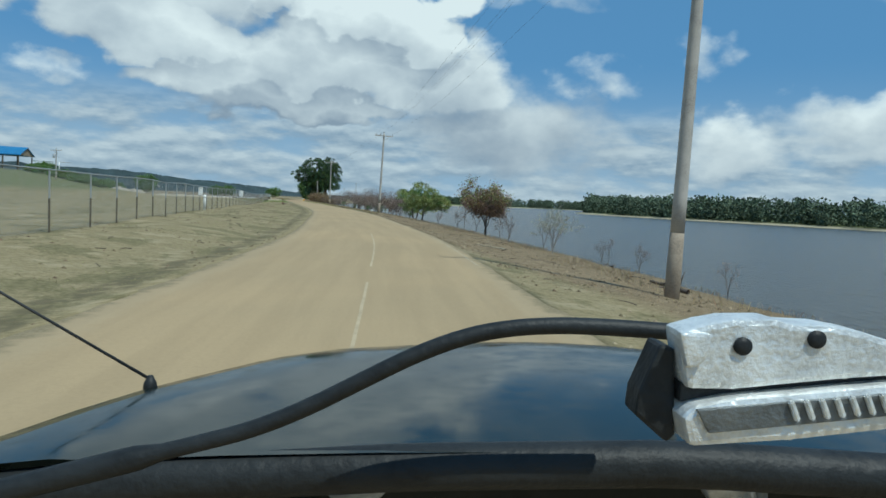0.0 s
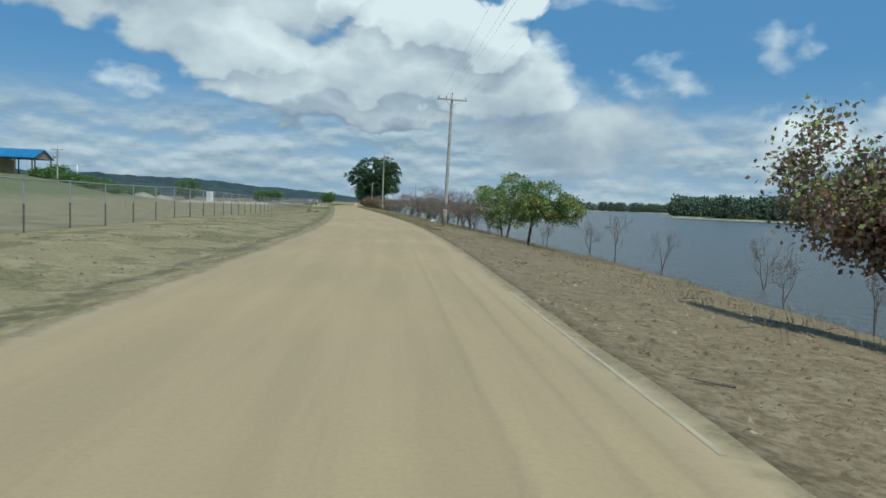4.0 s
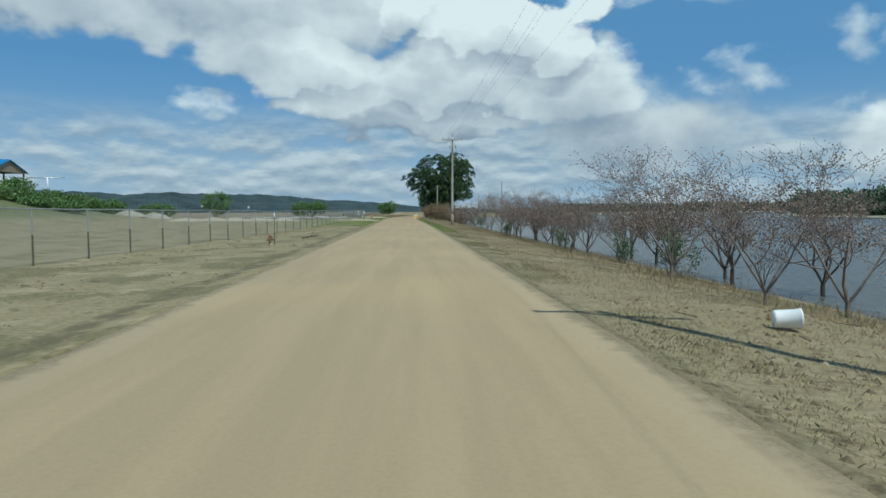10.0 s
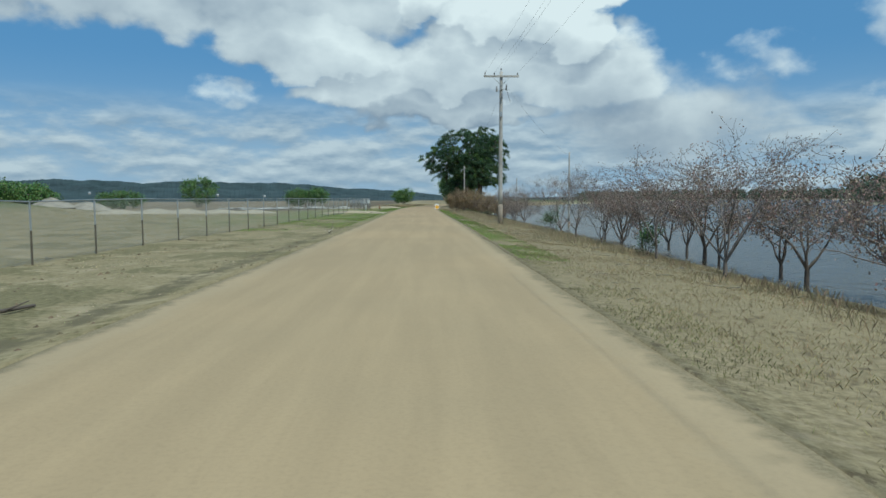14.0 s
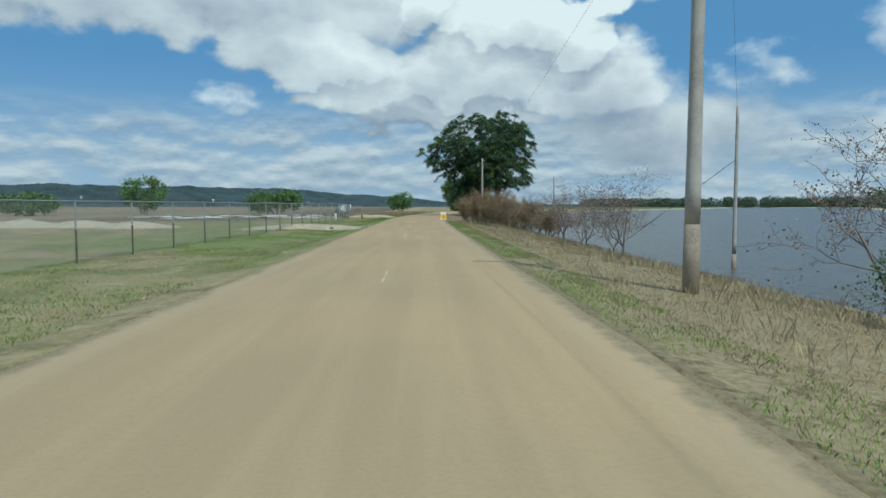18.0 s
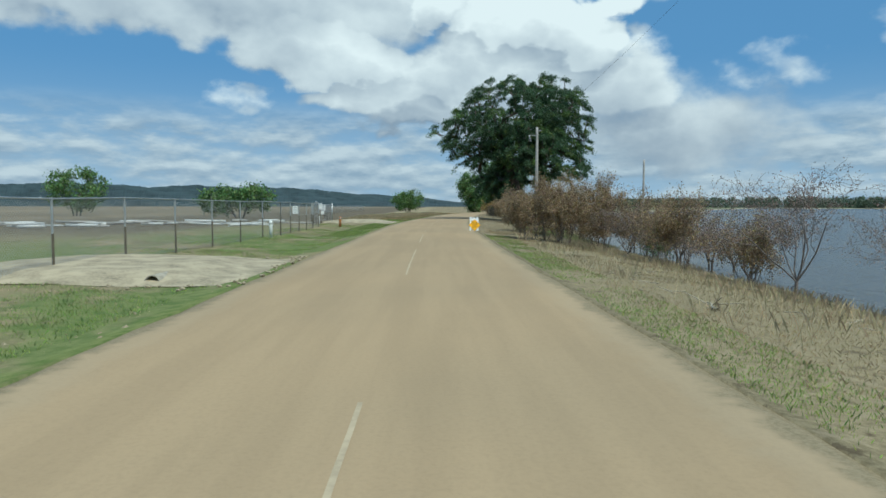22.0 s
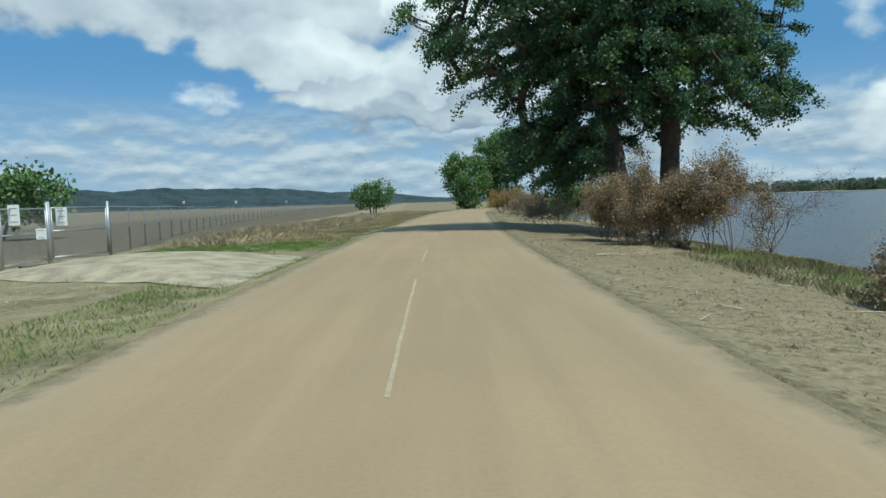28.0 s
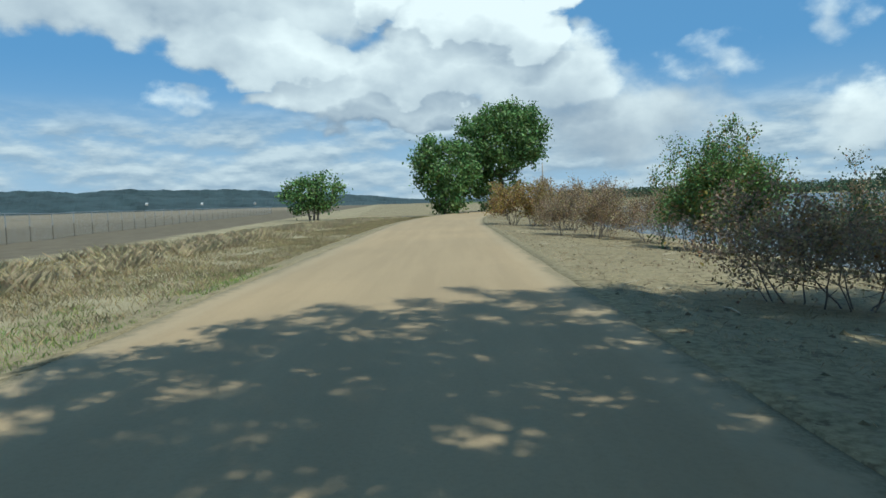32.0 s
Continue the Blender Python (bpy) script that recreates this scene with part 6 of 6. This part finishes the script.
def sticks(name, pts, length, r, mat, label, seed):
    """Thin bent twigs lying every way on the ground."""
    rng = np.random.default_rng(seed)
    segs = []
    for p in pts:
        a, L = rng.uniform(0, 6.283), length * rng.uniform(0.3, 1.4)
        d = np.array([math.cos(a), math.sin(a), 0.0]) * L / 2
        bend = np.array([-d[1], d[0], 0.0]) * rng.uniform(-0.4, 0.4)
        up = np.array([0, 0, 0.02 + 0.05 * rng.uniform()])
        segs += [(p - d + up * 0.5, p + bend + up, r, r * 0.8), (p + bend + up, p + d + up * rng.uniform(0.3, 2.0), r * 0.8, r * 0.5)]
    V, F = tubes(segs, 4)
    tagged(mesh_object(name, V, F, mat), label, "sticks", kind="stuff")


M_EARTH = material("dark_earth", (0.15, 0.115, 0.068), 0.95, 0.3, 3, 30, 0.3, island=0.4)
M_CRUST = material("pale_mud_crust", (0.31, 0.25, 0.16), 0.95, 0.2, 3, 30, 0.3, island=0.3)
clods("earth_clods", scatter(9000, -30, 78, 3.3, 10.5, 31, 2.2, 0.0), 0.05, M_EARTH, "dark clods of earth strewn over the slope", 31)
clods("mud_crust", scatter(4500, -30, 78, 3.3, 8.5, 32, 1.4, 0.2), 0.045, M_CRUST, "pale flakes of dried mud on the slope", 32)
clods("earth_clods", scatter(9000, -30, 132, -11.0, -3.3, 33, 1.8, 0.25), 0.05, M_EARTH, "dark clods and tufts on the silted verge", 33)
clods("earth_clods", scatter(5000, 205, 300, 3.3, 10.5, 34, 1.8, 0.0), 0.05, M_EARTH, "dark clods of earth below the cottonwood", 34)
clods("mud_crust", scatter(3000, 205, 300, 3.3, 9.5, 35, 1.4, 0.2), 0.04, M_CRUST, "pale flakes of dried mud below the cottonwood", 35)
clods("mud_crust", scatter(3000, 110, 240, -9.5, -3.4, 36, 1.4, 0.2), 0.04, M_CRUST, "pale flakes of dried mud in the grass", 36)
sticks("driftwood_sticks", scatter(420, -30, 78, 3.6, 10.5, 37, 2.5, 0.0), 0.5, 0.010, M_BARK, "dark broken sticks left on the slope by the flood", 37)
sticks("driftwood_sticks", scatter(300, 205, 290, 3.6, 10.0, 38, 2.5, 0.0), 0.5, 0.010, M_DRIFT, "bleached sticks lying below the cottonwood", 38)
sticks("driftwood_sticks", scatter(600, 246, 325, -11.4, -8.2, 39, 1.5, 0.1), 0.6, 0.013, M_DRIFT, "bleached sticks heaped along the field's edge", 39)
sticks("driftwood_sticks", scatter(260, -30, 140, -10.5, -3.6, 40, 2.5, 0.2), 0.4, 0.012, M_BARK, "dark sticks scattered over dried silt", 40)
sticks("driftwood_sticks", scatter(380, 80, 200, 4.0, 9.5, 41, 2.5, 0.0), 0.5, 0.009, M_DRIFT, "pale sticks lying in dry grass", 41)


# ---- front of the car at the start of the ride ----
def build_car():
    car = new("car")
    car.matrix_world = pose(-9.365, -24.544, 0.0, 0, 0, -12)
    paint = bpy.data.materials.new("dark_green_paint")
    paint.use_nodes = True
    n = Nodes(paint.node_tree)
    bsdf = n.nodes["Principled BSDF"]
    pos = n.add("ShaderNodeTexCoord").outputs["Object"]
    dust = n.ramp(n.noise(pos, 7.0, 6), 0.42, 0.75, 0.0, 0.35)
    n.links.new(n.mix(dust, (0.010, 0.018, 0.017), (0.05, 0.048, 0.038)), bsdf.inputs["Base Color"])
    n.links.new(n.ramp(n.noise(pos, 20.0, 5), 0.3, 0.8, 0.06, 0.22), bsdf.inputs["Roughness"])
    bsdf.inputs["Specular IOR Level"].default_value = 0.22
    rubber = material("black_rubber", (0.018, 0.02, 0.021), 0.55, 0.3, 10, 80, 0.2)
    silver = material("worn_silver_metal", (0.74, 0.75, 0.73), 0.36, 0.2, 25, 160, 0.3, metal=0.45)
    # outline of the bonnet, left half from the windscreen to the nose
    side = [(-0.64, 0.84), (-0.576, 0.99), (-0.536, 1.11), (-0.472, 1.256), (-0.392, 1.384), (-0.305, 1.52), (-0.168, 1.64), (0.016, 1.72), (0.20, 1.79), (0.37, 1.81)]
    d = np.array(side)
    arc = np.concatenate([[0], np.cumsum(np.linalg.norm(np.diff(d, axis=0), axis=1))])
    q = np.linspace(0, arc[-1], 22)
    half = np.stack([np.interp(q, arc, d[:, 0]), np.interp(q, arc, d[:, 1])], -1)
    line = np.concatenate([half, half[-2::-1] * np.array([-1, 1]) + np.array([0.74, 0])])
    mid = np.array([0.37, 0.84])
    out = line - mid
    out /= np.linalg.norm(out, axis=1, keepdims=True)

    def shell(name, levels, mat, label=""):
        """A skin through rings, each a share of the outline, an offset and a height."""
        V = np.concatenate([np.concatenate([mid + (line - mid) * k + out * off, np.full((len(line), 1), z)], 1) for k, off, z in levels])
        return part(name, V, grid_faces(len(levels), len(line)), mat, car, False, label)

    shell("bonnet", [(k, 0.0, 1.168 + 0.052 * (1 - k * k) + (0.004 if abs(k - 0.78) < 0.03 else 0)) for k in (0.02, 0.2, 0.4, 0.6, 0.75, 0.8, 0.9, 0.96)] + [(1.0, 0.0, 1.165), (1.0, 0.008, 1.135)], paint, "glossy dark green bonnet")
    shell("body", [(1.0, 0.014, 1.13), (1.0, 0.035, 1.10), (1.0, 0.06, 0.98), (1.0, 0.07, 0.75), (1.0, 0.06, 0.55), (0.97, 0.05, 0.36)], paint)
    box("bumper", (0.37, 1.84, 0.52), (1.25, 0.16, 0.2), rubber, car, 0.04)
    for sx in (-1, 1):
        lamp = lathe("headlight", [(0.10, 0), (0.11, 0.03), (0.09, 0.06), (0.02, 0.075)], silver, car, (0.37 + sx * 0.5, 1.70, 0.85), 14, -90)
        wheel = lathe("wheel", [(0.20, -0.11), (0.33, -0.10), (0.345, -0.06), (0.345, 0.06), (0.33, 0.10), (0.20, 0.11)], rubber, car, (0.37 + sx * 0.80, 1.18, 0.345), 24, 0, 90)
        rim = lathe("rim", [(0.04, -0.112), (0.19, -0.115), (0.2, -0.1), (0.2, 0.1), (0.19, 0.115), (0.04, 0.112)], silver, wheel, (0, 0, 0), 20)
    # black cowl below the windscreen, a little higher towards the middle
    xs = np.linspace(-0.62, 1.34, 24)
    zs = np.interp(xs, [-0.62, -0.3, 0.0, 0.35, 0.9, 1.34], [1.125, 1.165, 1.187, 1.205, 1.19, 1.125])
    hose("cowl", np.stack([xs, 0.86 - 0.02 * np.abs(xs), zs], -1), np.full(24, 0.03), rubber, car, 12, "black plastic cowl strip")
    pts = [(-0.50, 1.172), (-0.384, 1.206), (-0.294, 1.231), (-0.264, 1.242), (-0.203, 1.256), (-0.148, 1.275), (-0.106, 1.298), (-0.057, 1.325), (-0.009, 1.352), (0.028, 1.372), (0.071, 1.385), (0.114, 1.393), (0.164, 1.396), (0.227, 1.395), (0.297, 1.392)]
    P = np.array(pts)
    fine_x = np.linspace(P[0, 0], P[-1, 0], 60)
    fine_z = np.interp(fine_x, P[:, 0], P[:, 1])
    fine_z = np.convolve(np.pad(fine_z, 4, mode="edge"), np.ones(9) / 9, "valid")
    W = np.stack([fine_x, np.full(60, 0.75), fine_z], -1)
    hose("wiper_arm", W, np.interp(fine_x, [-0.30, -0.27], [0.0145, 0.0095]), rubber, car, 10, "bent black wiper arm")
    upper = [(0.242, 1.416), (0.268, 1.424), (0.291, 1.429), (0.331, 1.431), (0.345, 1.427), (0.382, 1.427), (0.415, 1.422), (0.476, 1.405), (0.478, 1.384), (0.403, 1.377), (0.296, 1.363), (0.252, 1.362)]
    lower = [(0.246, 1.338), (0.257, 1.349), (0.292, 1.357), (0.397, 1.370), (0.471, 1.379), (0.475, 1.338), (0.348, 1.320), (0.254, 1.311)]
    slot = [(0.257, 1.347), (0.288, 1.351), (0.391, 1.363), (0.464, 1.371), (0.466, 1.352), (0.393, 1.342), (0.269, 1.326)]
    block = plate("mounting_block", upper, 0.62, 0.045, silver, car, 0.006, "worn silver metal block with two holes")
    plate("block_tab", [(0.238, 1.417), (0.269, 1.416), (0.264, 1.391), (0.255, 1.384), (0.247, 1.385)], 0.612, 0.012, silver, car, 0.003, "small silver tab of the block")
    strip = plate("ribbed_strip", lower, 0.61, 0.05, silver, car, 0.006, "ribbed silver strip below the block")
    # the slot is a flat plate; the shade inside it is its dark colour
    plate("slot", slot, 0.606, 0.006, material("dull_grey_metal", (0.16, 0.17, 0.17), 0.5, 0.3, 25, 160, 0.3, metal=0.6), strip, 0.001, "slot of the strip with its shade as dark colour")
    for i in range(8):
        box("rib", (0.345 + i * 0.014, 0.604, 1.350 + i * 0.0017), (0.005, 0.006, 0.020), silver, strip, 0.0015, 0, "", 0, -24)
    # the holes are black discs, their inner shade put into the colour
    for px, pz in ((0.300, 1.405), (0.369, 1.414)):
        lathe("hole", [(0.0085, 0), (0.0085, 0.003), (0.001, 0.003)], rubber, block, (px, 0.6195, pz), 14, 90)
    plate("groove", [(0.25, 1.365), (0.30, 1.365), (0.478, 1.386), (0.474, 1.376), (0.30, 1.355), (0.25, 1.347)], 0.632, 0.03, rubber, car, 0.002)
    plate("block_foot", [(0.232, 1.400), (0.246, 1.396), (0.252, 1.312), (0.244, 1.304), (0.212, 1.330), (0.214, 1.352)], 0.64, 0.04, rubber, car, 0.004)
    rod("antenna", (-0.488, 1.28, 1.175), (-1.05, 1.28, 1.488), 0.003, 0.002, rubber, car, 6)
    lathe("antenna_foot", [(0.014, 0), (0.012, 0.02), (0.005, 0.035)], rubber, car, (-0.484, 1.28, 1.145), 10)
    tagged(car, "dark green car front with black wiper and silver block", "car")


build_car()
